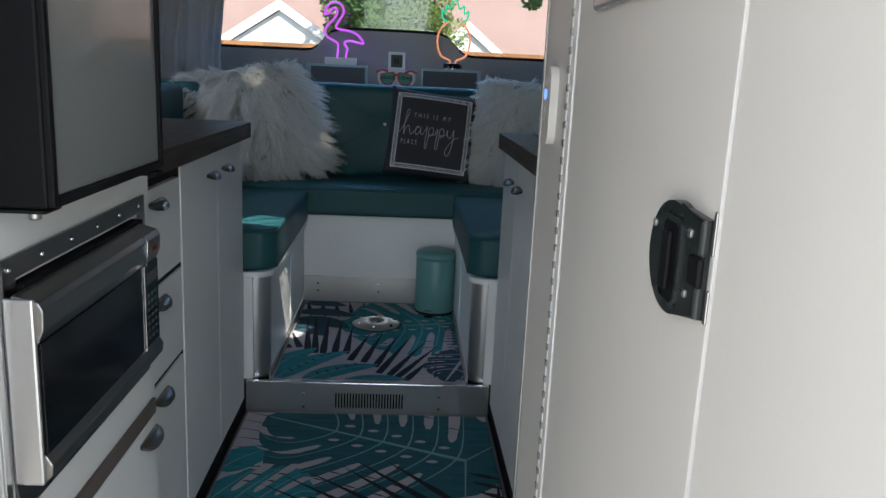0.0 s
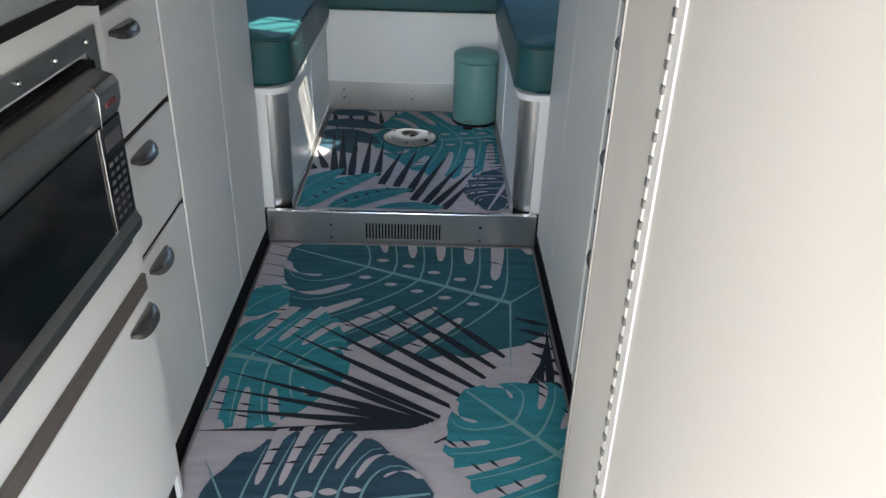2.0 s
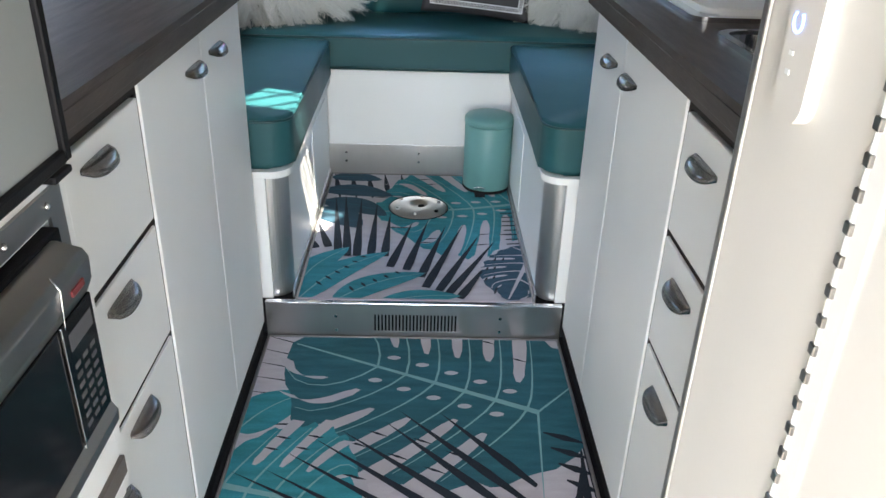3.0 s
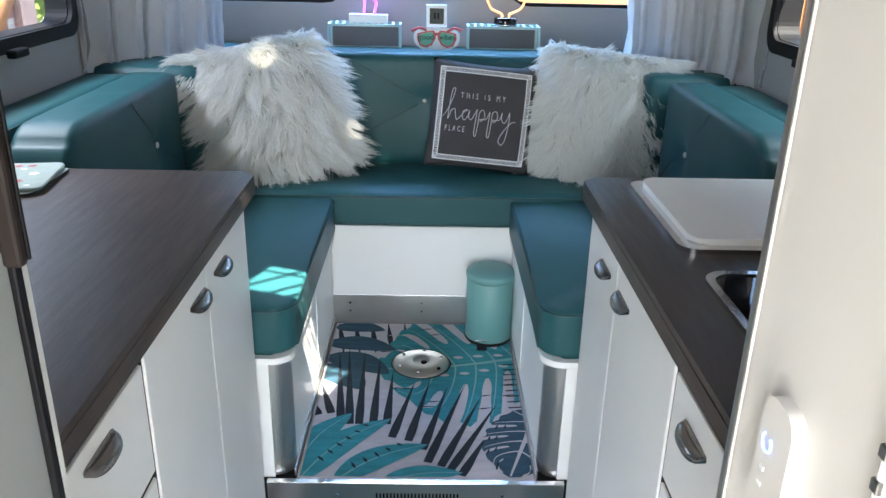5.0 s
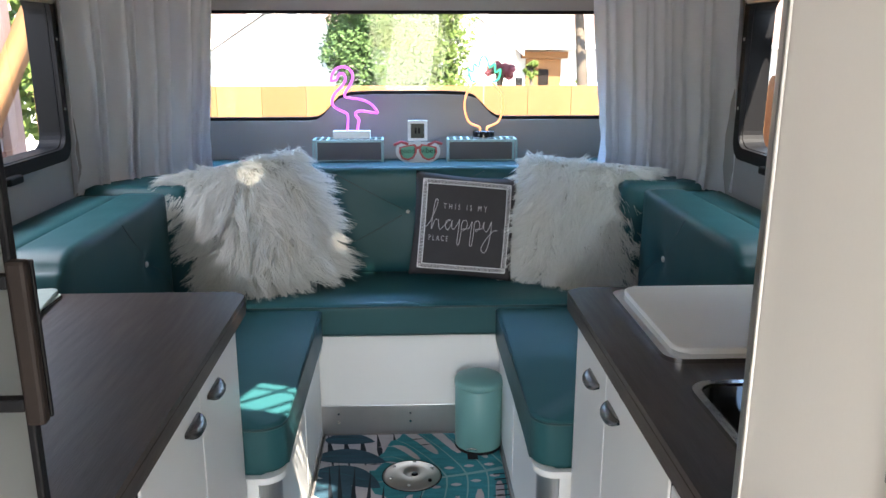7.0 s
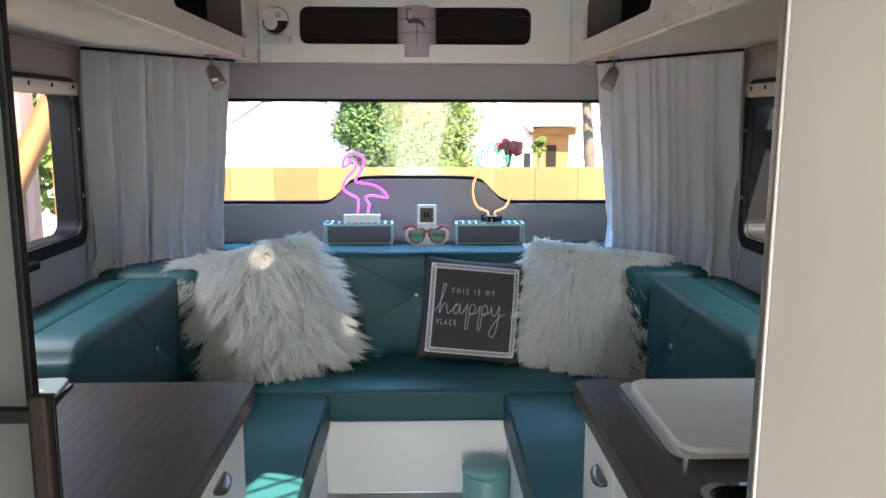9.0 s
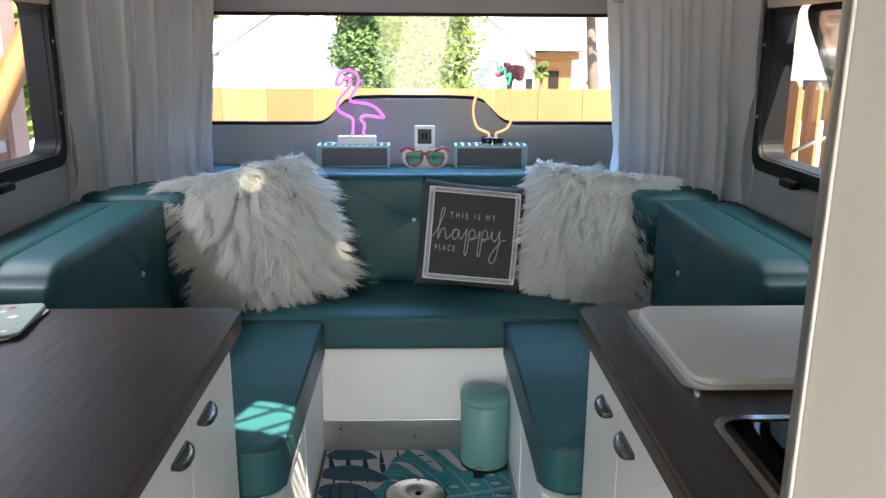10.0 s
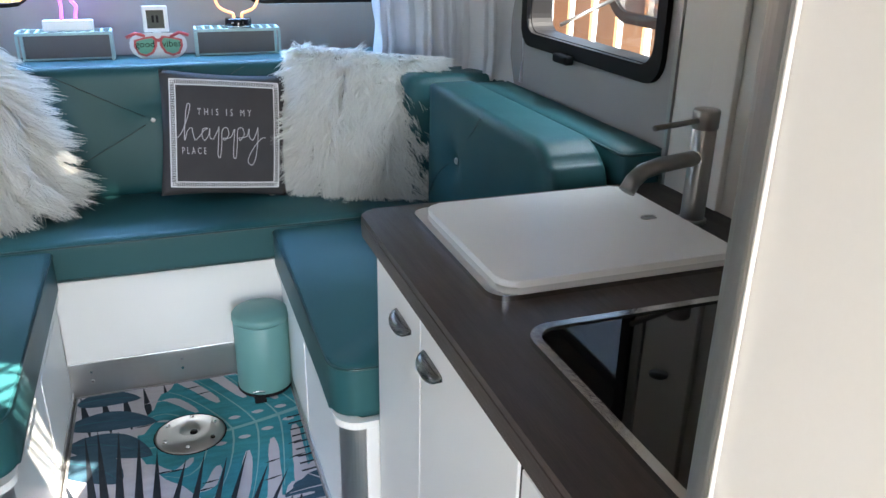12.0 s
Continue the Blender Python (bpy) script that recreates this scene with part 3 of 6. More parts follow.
fr = thing("fridge", (0.43, 1.13, 0.90), "built-in fridge with grey door panel in a black frame", "fridge")
part("body", bm_box(XL + 0.03, TX - 0.001, 0.926, 1.440, 0.928, 1.83, 0.002), BLACK, fr)
fd = part("door", bm_box(TX + 0.001, 0.458, 0.930, 1.328, 0.922, 1.80, 0.004), BLACK, fr, "black framed fridge door")
part("door_panel", bm_box(0.4575, 0.4605, 0.942, 1.318, 0.935, 1.79, 0.001), FRIDGE, fd, "glossy pale grey door panel")
part("frame_lip", bm_box(0.4575, 0.466, 1.318, 1.329, 0.924, 1.80, 0.002), BLACK, fd)
part("frame_lip", bm_box(0.4575, 0.466, 0.930, 0.942, 0.924, 1.80, 0.002), BLACK, fd)
part("frame_lip", bm_box(0.4575, 0.466, 0.942, 1.318, 0.923, 0.935, 0.002), BLACK, fd)
part("handle", bm_box(0.486, 0.500, 1.267, 1.278, 1.217, 1.343, 0.003), BROWN, fd, "dark brown upright door handle")
part("handle_edge", bm_box(0.484, 0.5005, 1.2785, 1.282, 1.219, 1.341, 0.001), BLACK, fd)
for zz in (1.228, 1.322):
    part("handle_stem", bm_box(0.459, 0.486, 1.268, 1.278, zz, zz + 0.01, 0.001), BLACK, fd)
part("hinge_pin", bm_lathe(0.437, 0.945, [(0, 0.908), (0.006, 0.908), (0.007, 0.910), (0.007, 0.919), (0, 0.921)], 16), STEEL, fd, "steel hinge pin")
part("hinge_plate", bm_box(TX + 0.002, 0.455, 0.931, 0.972, 0.9165, 0.9205, 0.001), BLACK, fd)
part("foot", bm_box(0.44, 0.466, 1.29, 1.325, 0.913, 0.920, 0.002), BLACK, fd)
part("top_panel", bm_box(TX - 0.016, TX, 0.922, 1.444, 1.832, ZC - 0.004), WHITE, tall)

# sink cover, hob, tap
sink = thing("sink_cover", (1.47, 2.26, 0.92), "white cutting-board cover on a steel-rimmed sink", "sink")
part("rim", bm_plate(rounded(1.238, 1.722, 2.056, 2.482, 0.035), in_xy, 0.920, 0.929), CHROME, sink, "bright steel sink rim")
bm = bm_plate(rounded(1.262, 1.710, 2.078, 2.468, 0.03), in_xy, 0.929, 0.941)
bmesh.ops.bevel(bm, geom=[g for g in bm.edges if abs(g.verts[0].co.z - g.verts[1].co.z) < 1e-6], offset=0.004, segments=2, affect="EDGES", profile=0.5)
part("board", bm, material("white_board_plastic", (0.90, 0.90, 0.88), 0.45, grain=0.03, scale=9, fine=240, bump=0.05), sink, "white plastic board")
part("finger_slot", bm_plate(rounded(1.632, 1.664, 2.262, 2.278, 0.007), in_xy, 0.9405, 0.9414), STEEL, sink)
hob = thing("hob", (1.46, 1.78, 0.92), "black glass hob cover in a steel rim", "hob")
part("rim", bm_ring(rounded(1.238, 1.70, 1.52, 1.962, 0.045), rounded(1.252, 1.686, 1.534, 1.948, 0.036), (1.47, 1.74), in_xy, 0.920, 0.929), CHROME, hob, "bright steel rim")
part("glass_lid", bm_plate(rounded(1.252, 1.686, 1.534, 1.948, 0.036), in_xy, 0.919, 0.926), BLACKGLASS, hob, "glossy black glass lid")
part("knob_hole", bm_lathe(1.355, 1.795, [(0, 0.9262), (0.012, 0.9262), (0.012, 0.9268), (0, 0.9268)], 16), BLACK, hob)
tap = thing("kitchen_tap", (1.755, 2.28, 0.92), "brushed steel single-lever kitchen tap", "tap")
part("base", bm_lathe(1.755, 2.28, [(0, 0.920), (0.028, 0.920), (0.028, 0.926), (0.024, 0.928), (0, 0.928)]), STEEL, tap)
part("column", bm_lathe(1.755, 2.28, [(0.023, 0.927), (0.023, 1.103), (0.0222, 1.104), (0.0222, 1.106), (0.025, 1.107), (0.025, 1.139), (0.023, 1.142), (0, 1.142)]), DARKSTEEL, tap)
part("spout", bm_tube([(1.755, 2.28, 1.050), (1.70, 2.265, 1.051), (1.64, 2.248, 1.051), (1.60, 2.237, 1.046), (1.575, 2.228, 1.033), (1.562, 2.224, 1.016)], 0.0150, 14), DARKSTEEL, tap)
part("lever", bm_tube([(1.755, 2.28, 1.122), (1.62, 2.245, 1.122)], 0.0055, 10), DARKSTEEL, tap)

# ---- step and platform ----
step = thing("step", (MID, 2.448, 0.0), "low step faced with brushed aluminium and a slotted vent", "step", kind="structure")
part("riser", bm_ring([(0.372, 0.0), (1.152, 0.0), (1.152, 0.104), (0.372, 0.104)], [(0.651, 0.020), (0.879, 0.020), (0.879, 0.072), (0.651, 0.072)], (0.765, 0.046), in_xz, 2.444, 2.448), ALU, step)
part("duct", bm_box(0.64, 0.89, 2.4485, 2.4505, 0.012, 0.085), BLACK, step)
for k in range(25):
    xx = 0.6535 + k * 0.223 / 24
    part("slat", bm_box(xx - 0.0022, xx + 0.0022, 2.4445, 2.4475, 0.020, 0.072), ALU, step)
for xx in (0.555, 0.99):
    for zz in (0.024, 0.066):
        part("screw", bm_tube([(xx, 2.4445, zz), (xx, 2.4415, zz)], 0.0045, 8), CHROME, step)
part("nosing", bm_box(0.372, 1.152, 2.440, 2.456, 0.1045, 0.1085, 0.0015), CHROME, step)

# ---- benches ----


def corner_poly(x_in, side, y0, y1, r, deep):
    """Plan of a bench with one rounded corner by the aisle; side +1: bench at the right."""
    pts = []
    for k in range(9):
        a = radians(90 * k / 8)
        pts.append((x_in + side * (r - r * math.cos(a)), y0 + r - r * math.sin(a)))
    return [(x_in, y1)] + pts + [(x_in + side * deep, y0), (x_in + side * deep, y1)]


def piping(loop, r, parent):
    part("piping", bm_tube(loop, r, 6, closed=True), PIPING, parent, smooth=True)


def bench(side):
    xi = 1.085 if side > 0 else 0.440
    wall = XR if side > 0 else XL
    deep = abs(wall - xi) - 0.006
    b = thing("bench", (xi + side * 0.3, 2.9, 0.104), "white bench box with rounded aluminium corner post", "bench", "benches")
    part("side_panel", bm_box(min(xi, xi + side * 0.016), max(xi, xi + side * 0.016), 2.520, 3.356, 0.104, 0.442, 0.001), WHITE, b)
    post = [(xi + side * (0.048 - 0.048 * math.cos(radians(a))), 2.518 - 0.048 * math.sin(radians(a))) for a in range(0, 91, 9)]
    post += [(xi + side * (0.048 - 0.040 * math.cos(radians(a))), 2.518 - 0.040 * math.sin(radians(a))) for a in range(90, -1, -9)]
    part("corner_post", bm_plate(post, in_xy, 0.108, 0.442), ANODISED, b, "rounded satin aluminium corner post", smooth=False)
    part("end_panel", bm_box(min(xi + side * 0.049, xi + side * 0.085), max(xi + side * 0.049, xi + side * 0.085), 2.466, 2.480, 0.104, 0.442, 0.001), WHITE, b)
    part("seat_board", bm_plate(corner_poly(xi - side * 0.012, side, 2.466, 3.36, 0.055, deep + 0.006), in_xy, 0.442, 0.459), WHITE, b, "white seat board with rounded corner")
    part("door", bm_box(min(xi - side * 0.003, xi), max(xi - side * 0.003, xi), 2.95, 3.28, 0.15, 0.41, 0.001), WHITE, b)
    part("kick_strip", bm_box(min(xi - side * 0.006, xi - side * 0.001), max(xi - side * 0.006, xi - side * 0.001), 2.47, 3.35, 0.105, 0.130, 0.001), ALU, b, "aluminium angle with rivets")
    for k in range(6):
        yy = 2.56 + k * 0.15
        part("rivet", bm_tube([(xi - side * 0.0055, yy, 0.121), (xi - side * 0.0085, yy, 0.121)], 0.0035, 6), CHROME, b)
    c = thing("seat_cushion", (xi + side * 0.25, 2.9, 0.454), "teal vinyl bench seat cushion with piped edge", "cushion", "seat cushions")
    poly = corner_poly(xi - side * 0.016, side, 2.484, 3.352, 0.06, deep + 0.004)
    bm = bm_plate(poly, in_xy, 0.460, 0.590)
    bmesh.ops.bevel(bm, geom=[g for g in bm.edges if abs(g.verts[0].co.z - g.verts[1].co.z) < 1e-6], offset=0.016, segments=4, affect="EDGES", profile=0.6)
    part("cover", bm, VINYL, c, smooth=True)
    for z in (0.580,):
        piping([(u, v, z) for u, v in corner_poly(xi - side * 0.0165, side, 2.483, 3.353, 0.06, deep + 0.004)], 0.0035, c)


bench(-1)
bench(1)

rear = thing("rear_bench", (MID, 3.5, 0.104), "white rear bench box with aluminium kick plate", "bench", "benches")
part("front_panel", bm_box(0.442, 1.083, 3.360, 3.374, 0.220, 0.486, 0.001), WHITE, rear)
part("kick_plate", bm_box(0.442, 1.083, 3.354, 3.359, 0.105, 0.221, 0.001), ALU, rear, "brushed aluminium kick plate")
for xx in (0.503, 0.763, 1.02):
    for zz in (0.158, 0.190):
        part("screw", bm_tube([(xx, 3.3545, zz), (xx, 3.351, zz)], 0.0045, 8), CHROME, rear)
part("body", bm_box(XL + 0.006, XR - 0.006, 3.376, YB - 0.004, 0.0, 0.470), WHITE, rear)


def soft_box(name, x0, x1, y0, y1, z0, z1, r, parent, puff=0.0, face="", cuts=14, button=None):
    """A stuffed cushion; face: the side that bulges ('-y', '+x', '-x' or '+z'), pulled in at its button."""
    bm = bm_box(x0, x1, y0, y1, z0, z1)
    bmesh.ops.subdivide_edges(bm, edges=bm.edges[:], cuts=cuts, use_grid_fill=True)
    c = Vector(((x0 + x1) / 2, (y0 + y1) / 2, (z0 + z1) / 2))
    h = Vector(((x1 - x0) / 2, (y1 - y0) / 2, (z1 - z0) / 2))
    inner = h - Vector((r, r, r))
    for v in bm.verts:
        d = v.co - c
        k = Vector([max(-i, min(i, q)) for i, q in zip(inner, d)])
        e = d - k
        if e.length > 1e-9:
            v.co = c + k + e.normalized() * min(r, max(abs(q) for q in e))
    for v in bm.verts:
        d = v.co - c
        if face:
            ax = "xyz".index(face[1])
            sg = 1 if face[0] == "+" else -1
            if d[ax] * sg > h[ax] - 1.01 * r:
                o = [i for i in range(3) if i != ax]
                w = 1.0
                for i in o:
                    w *= max(0.0, 1 - (d[i] / h[i]) ** 4)
                lift = puff * w
                if button is not None:
                    q = math.hypot(v.co[o[0]] - button[0], v.co[o[1]] - button[1])
                    lift -= 0.018 * math.exp(-(q / 0.045) ** 2) + 0.008 * math.exp(-(q / 0.12) ** 2)
                v.co[ax] += sg * lift
        v.co += 0.0016 * Vector((noise.noise(v.co * 7), noise.noise(v.co * 7 + Vector((9, 0, 0))), noise.noise(v.co * 7 + Vector((0, 9, 0)))))
    return part(name, bm, VINYL, parent, smooth=True)


rc = thing("rear_seat_cushion", (MID, 3.55, 0.486), "long teal vinyl seat cushion across the rear", "cushion", "seat cushions")
soft_box("cover", -0.10, 1.62, 3.345, 3.775, 0.487, 0.608, 0.018, rc, 0.006, "+z", 20)
piping([(x, y, 0.598) for x, y in rounded(-0.095, 1.615, 3.3465, 3.77, 0.02)], 0.0035, rc)
piping([(x, y, 0.499) for x, y in rounded(-0.095, 1.615, 3.3465, 3.77, 0.02)], 0.003, rc)

rb = thing("rear_back_cushion", (MID, 3.8, 0.61), "teal vinyl rear backrest with diamond stitching and pale button", "cushion", "back cushions")
soft_box("cover", 0.0, 1.524, 3.752, 3.895, 0.600, 1.030, 0.03, rb, 0.010, "-y", 26, (0.761, 0.852))
piping([(x, 3.768, z) for x, z in rounded(0.016, 1.508, 0.616, 1.014, 0.02)], 0.0035, rb)
BUTTON = material("pearl_button", (0.75, 0.74, 0.70), 0.3)


def stitch(parent, pts):
    part("stitching", bm_tube(pts, 0.0016, 5), PIPING, parent)


part("button", bm_lathe(0, 0, [(0, 0), (0.010, 0), (0.010, 0.003), (0.006, 0.006), (0, 0.007)], 16), BUTTON, rb).matrix_basis = pose(0.761, 3.7665, 0.852, 90, 0, 0)
for sx, sz in ((-1, 1), (1, 1), (-1, -1), (1, -1)):
    stitch(rb, [(0.761 + sx * 0.30 * k / 12, 3.7635 - 0.0205 * min(1, k / 4.0), 0.852 + sz * 0.165 * k / 12) for k in range(1, 13)])


def shouldered(v, w, y0, z1, r):
    """Rounds the upper front shoulder of a cushion's side outline."""
    p, q = y0 + r - v, w - (z1 - r)
    if p <= 0 or q <= 0:
        return v, w
    k = max(p, q) / math.hypot(p, q)
    return y0 + r - p * k, z1 - r + q * k


def side_back(side):
    x = 1.580 if side > 0 else -0.058
    wall = XR if side > 0 else XL
    s = side
    b = thing("side_back_cushion", (x + s * 0.07, 3.0, 0.60), "teal vinyl side backrest with curved seam and pearl button", "cushion", "back cushions")
    by, bz = (3.165 if side > 0 else 3.173), 0.812
    cover = soft_box("cover", min(x, x + s * 0.150), max(x, x + s * 0.150), 2.535, 3.405, 0.594, 1.004, 0.022, b, 0.010, "-x" if side > 0 else "+x", 30, (by, bz))
    for v in cover.data.vertices:
        v.co.y, v.co.z = shouldered(v.co.y, v.co.z, 2.535, 1.004, 0.13)
    for depth in (0.010, 0.142):
        loop = rounded(2.543, 3.397, 0.602, 0.996, 0.02)
        dense = [(loop[i][0] + (loop[(i + 1) % len(loop)][0] - loop[i][0]) * k / 10, loop[i][1] + (loop[(i + 1) % len(loop)][1] - loop[i][1]) * k / 10) for i in range(len(loop)) for k in range(10)]
        piping([(x + s * depth, *shouldered(y, z, 2.543, 0.996, 0.125)) for y, z in dense], 0.0032, b)
    part("button", bm_lathe(0, 0, [(0, 0), (0.010, 0), (0.010, 0.003), (0.006, 0.006), (0, 0.007)], 16), BUTTON, b).matrix_basis = pose(x + s * 0.0125, by, bz, 0, -90 * s, 0)
    for arc in (((0.0, 0.0), (-0.085, 0.065), (-0.165, 0.125), (-0.225, 0.178)), ((0.0, 0.0), (0.06, -0.03), (0.13, -0.085), (0.20, -0.165)), ((-0.60, -0.09), (-0.52, -0.10), (-0.45, -0.14), (-0.40, -0.205))):
        pts = smooth_path(arc, 8)[1:]
        stitch(b, [(x - s * (0.0085 - 0.019 * math.exp(-(math.hypot(u, w) / 0.05) ** 2) - 0.006 * math.exp(-(math.hypot(u, w) / 0.12) ** 2)), by + u, bz + w) for u, w in pts])
    led = thing("ledge_cushion", (x + s * 0.23, 3.0, 0.60), "flat teal vinyl cushion along the side wall", "cushion", "ledge cushions")
    lo, hi = min(x + s * 0.158, wall - s * 0.006), max(x + s * 0.158, wall - s * 0.006)
    soft_box("cover", lo, hi, 2.52, 3.44, 0.60, 0.992, 0.02, led, 0.004, "+z", 12)
    piping([(u, v, 0.986) for u, v in rounded(lo + 0.005, hi - 0.005, 2.526, 3.435, 0.02)], 0.0035, led)
    cor = thing("corner_cushion", (x + s * 0.14, 3.62, 0.60), "teal vinyl corner backrest cushion", "cushion", "back cushions")
    c2 = wall - s * 0.006
    soft_box("cover", min(x - s * 0.055, c2), max(x - s * 0.055, c2), 3.445, 3.748, 0.600, 1.012, 0.03, cor, 0.006, "-y", 12)
    piping([(u, 3.460, z) for u, z in rounded(min(x - s * 0.055, c2) + 0.016, max(x - s * 0.055, c2) - 0.016, 0.616, 0.996, 0.02)], 0.0035, cor)


side_back(-1)
side_back(1)
solid("rear_ledge", bm_box(XL + 0.006, XR - 0.006, 3.752, YB - 0.003, 0.472, 0.594), WHITE, "white board behind the rear backrest", "trim", "structure")
lg = solid("rear_shelf", bm_box(XL + 0.006, XR - 0.006, 3.900, YB - 0.003, 0.960, 1.012, 0.006), VINYL, "teal vinyl-covered shelf under the rear window", "trim", "structure")

# ---- rear fittings ----


def curtain(side):
    xa, xb = (-0.335, 0.035) if side < 0 else (1.835, 1.490)
    a, b = Vector((xa, 3.40 if side < 0 else 3.33)), Vector((xb, 3.96))
    d = (b - a).normalized()
    nrm = Vector((-d.y, d.x)) * (-side)
    rnd = random.Random(4 + side)
    ph = [rnd.uniform(0, 6.28) for _ in range(4)]
    nu, nv = 260, 30
    bm = bmesh.new()
    grid = []
    cuts = [0.0]
    while cuts[-1] < 1.0:
        cuts.append(cuts[-1] + rnd.choice((0.05, 0.075, 0.10, 0.13, 0.16)))
    lobes = [(c0, c1, rnd.uniform(0.55, 1.0), rnd.uniform(-0.5, 0.5)) for c0, c1 in zip(cuts, cuts[1:])]
    for j in range(nv + 1):
        v = j / nv
        row = []
        for i in range(nu + 1):
            u = i / nu
            w = min(0.9999, max(0.0, u + 0.012 * math.sin(5 * v + ph[0] + 3 * u) * v))
            c0, c1, big, tilt = next(q for q in lobes if q[0] <= w < q[1])
            t = (w - c0) / (c1 - c0)
            round_ = math.sin(math.pi * t) ** 0.9 * (1 + tilt * (t - 0.5))
            wide = min(1.0, (c1 - c0) / 0.11)
            off = (0.036 + 0.050 * min(1, v * 1.3)) * big * (0.4 + 0.6 * wide) * round_ + 0.004 * noise.noise(Vector((u * 22, v * 5, side))) + 0.012 * v * v * noise.noise(Vector((u * 9, v * 14, 3 + side)))
            z = 1.772 - 0.785 * v - 0.03 * math.sin(u * 3.0) * v + v ** 3 * (0.030 * (1 - round_) - 0.012 + 0.016 * noise.noise(Vector((u * 13, side, 0))))
            tuck = 0.030 * max(0.0, v - 0.86) / 0.14
            p = a + (b - a) * u + nrm * (off + 0.02 * v - tuck * round_) - d * 0.05 * v * u - d * (b - a).length * (c1 - c0) * (0.9 + 0.6 * v) * math.sin(math.tau * t) / math.tau
            row.append(bm.verts.new((p.x, p.y, z + 0.010 * (round_ - 0.5) * (1 - v) ** 8)))
        grid.append(row)
    for j in range(nv):
        for i in range(nu):
            bm.faces.new((grid[j][i], grid[j][i + 1], grid[j + 1][i + 1], grid[j + 1][i])).smooth = True
    c = thing("curtain", (xa, 3.40, 1.0), "pale grey gathered curtain drawn across the rear corner", "curtain", "curtains")
    cl = part("cloth", bm, CURTAIN, c)
    so = cl.modifiers.new("thick", "SOLIDIFY")
    so.thickness = 0.0015
    part("rail", bm_tube([(a.x, a.y, 1.768), (b.x, b.y, 1.768)], 0.005, 8), BROWN, c)


curtain(-1)
curtain(1)


def overhead(side):
    x = 1.390 if side > 0 else 0.132
    wall = XR if side > 0 else XL
    o = thing("overhead_cabinet", (x, 2.7, 1.76), "cream overhead cabinet with rounded dark open cubby", "cabinet", "overhead cabinets")
    d0, d1 = (x, x + 0.018 * side)
    for y0, y1, h0, h1 in ((1.47, 2.785, 1.76, 2.70), (2.785, 3.985, 2.86, 3.76)):
        part("front", bm_ring([(y0, 1.764), (y1, 1.764), (y1, ZC - 0.002), (y0, ZC - 0.002)], rounded(h0, h1, 1.832, 1.985, 0.035), ((h0 + h1) / 2, 1.908), in_yz, min(d0, d1), max(d0, d1)), GELWHITE, o)
    lo, hi = min(x + 0.019 * side, wall - 0.004 * side), max(x + 0.019 * side, wall - 0.004 * side)
    part("bottom", bm_box(lo, hi, 1.47, 3.985, 1.774, 1.790), CREAM, o)
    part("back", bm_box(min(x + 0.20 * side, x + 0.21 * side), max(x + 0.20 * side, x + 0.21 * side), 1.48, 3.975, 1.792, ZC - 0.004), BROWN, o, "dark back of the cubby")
    part("lip", bm_tube([(x, 1.47, 1.766), (x, 3.98, 1.766)], 0.006, 8), GELWHITE, o)
    part("cove", bm_tube([(wall - 0.012 * side, 1.5, 1.766), (wall - 0.012 * side, 3.40, 1.766)], 0.010, 8), LINING, o)


overhead(-1)
overhead(1)
ro = thing("rear_overhead_cabinet", (MID, 4.0, 1.76), "cream overhead cabinet across the rear with long dark cubby", "cabinet", "overhead cabinets")
part("front", bm_ring([(0.134, 1.766), (1.388, 1.766), (1.388, ZC - 0.002), (0.134, ZC - 0.002)], rounded(0.294, 1.226, 1.838, 1.984, 0.035), (0.76, 1.91), in_xz, 3.986, 4.002), GELWHITE, ro)
part("bottom", bm_box(XL + 0.01, XR - 0.01, 4.003, YB - 0.002, 1.770, 1.786), CREAM, ro)
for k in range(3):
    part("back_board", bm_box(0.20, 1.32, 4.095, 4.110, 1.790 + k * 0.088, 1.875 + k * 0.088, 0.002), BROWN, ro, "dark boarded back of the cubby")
tin = thing("tin", (0.765, 4.05, 1.79), "pale pink tin with a dark flamingo drawing", "tin")
part("body", bm_lathe(0.765, 4.048, [(0, 1.788), (0.078, 1.788), (0.080, 1.792), (0.080, 1.985), (0.076, 1.99), (0, 1.99)], 32), material("pale_pink_tin", (0.50, 0.42, 0.46), 0.5, grain=0.12, scale=14), tin, smooth=True)
INK = material("dark_ink", (0.10, 0.07, 0.08), 0.7)
bird = [(0.742, 1.972), (0.730, 1.976), (0.722, 1.966), (0.727, 1.952), (0.724, 1.938), (0.735, 1.925), (0.757, 1.930), (0.785, 1.922), (0.797, 1.900)]


def on_tin(u, v):
    return (u, 4.048 - math.sqrt(max(0.0, 0.081 ** 2 - (u - 0.765) ** 2)), v)


part("drawing", bm_tube([on_tin(*p) for p in bird], [0.002, 0.003, 0.002, 0.0025, 0.003, 0.008, 0.012, 0.008, 0.002], 6), INK, tin, "dark flamingo drawing")
part("drawing", bm_tube([on_tin(0.765, 1.915), on_tin(0.764, 1.87), on_tin(0.766, 1.83)], 0.0015, 5), INK, tin)
for zz in (1.885, 1.938):
    part("band", bm_tube([on_tin(0.69 + 0.15 * k / 12, zz) for k in range(13)], 0.0012, 5), INK, tin)

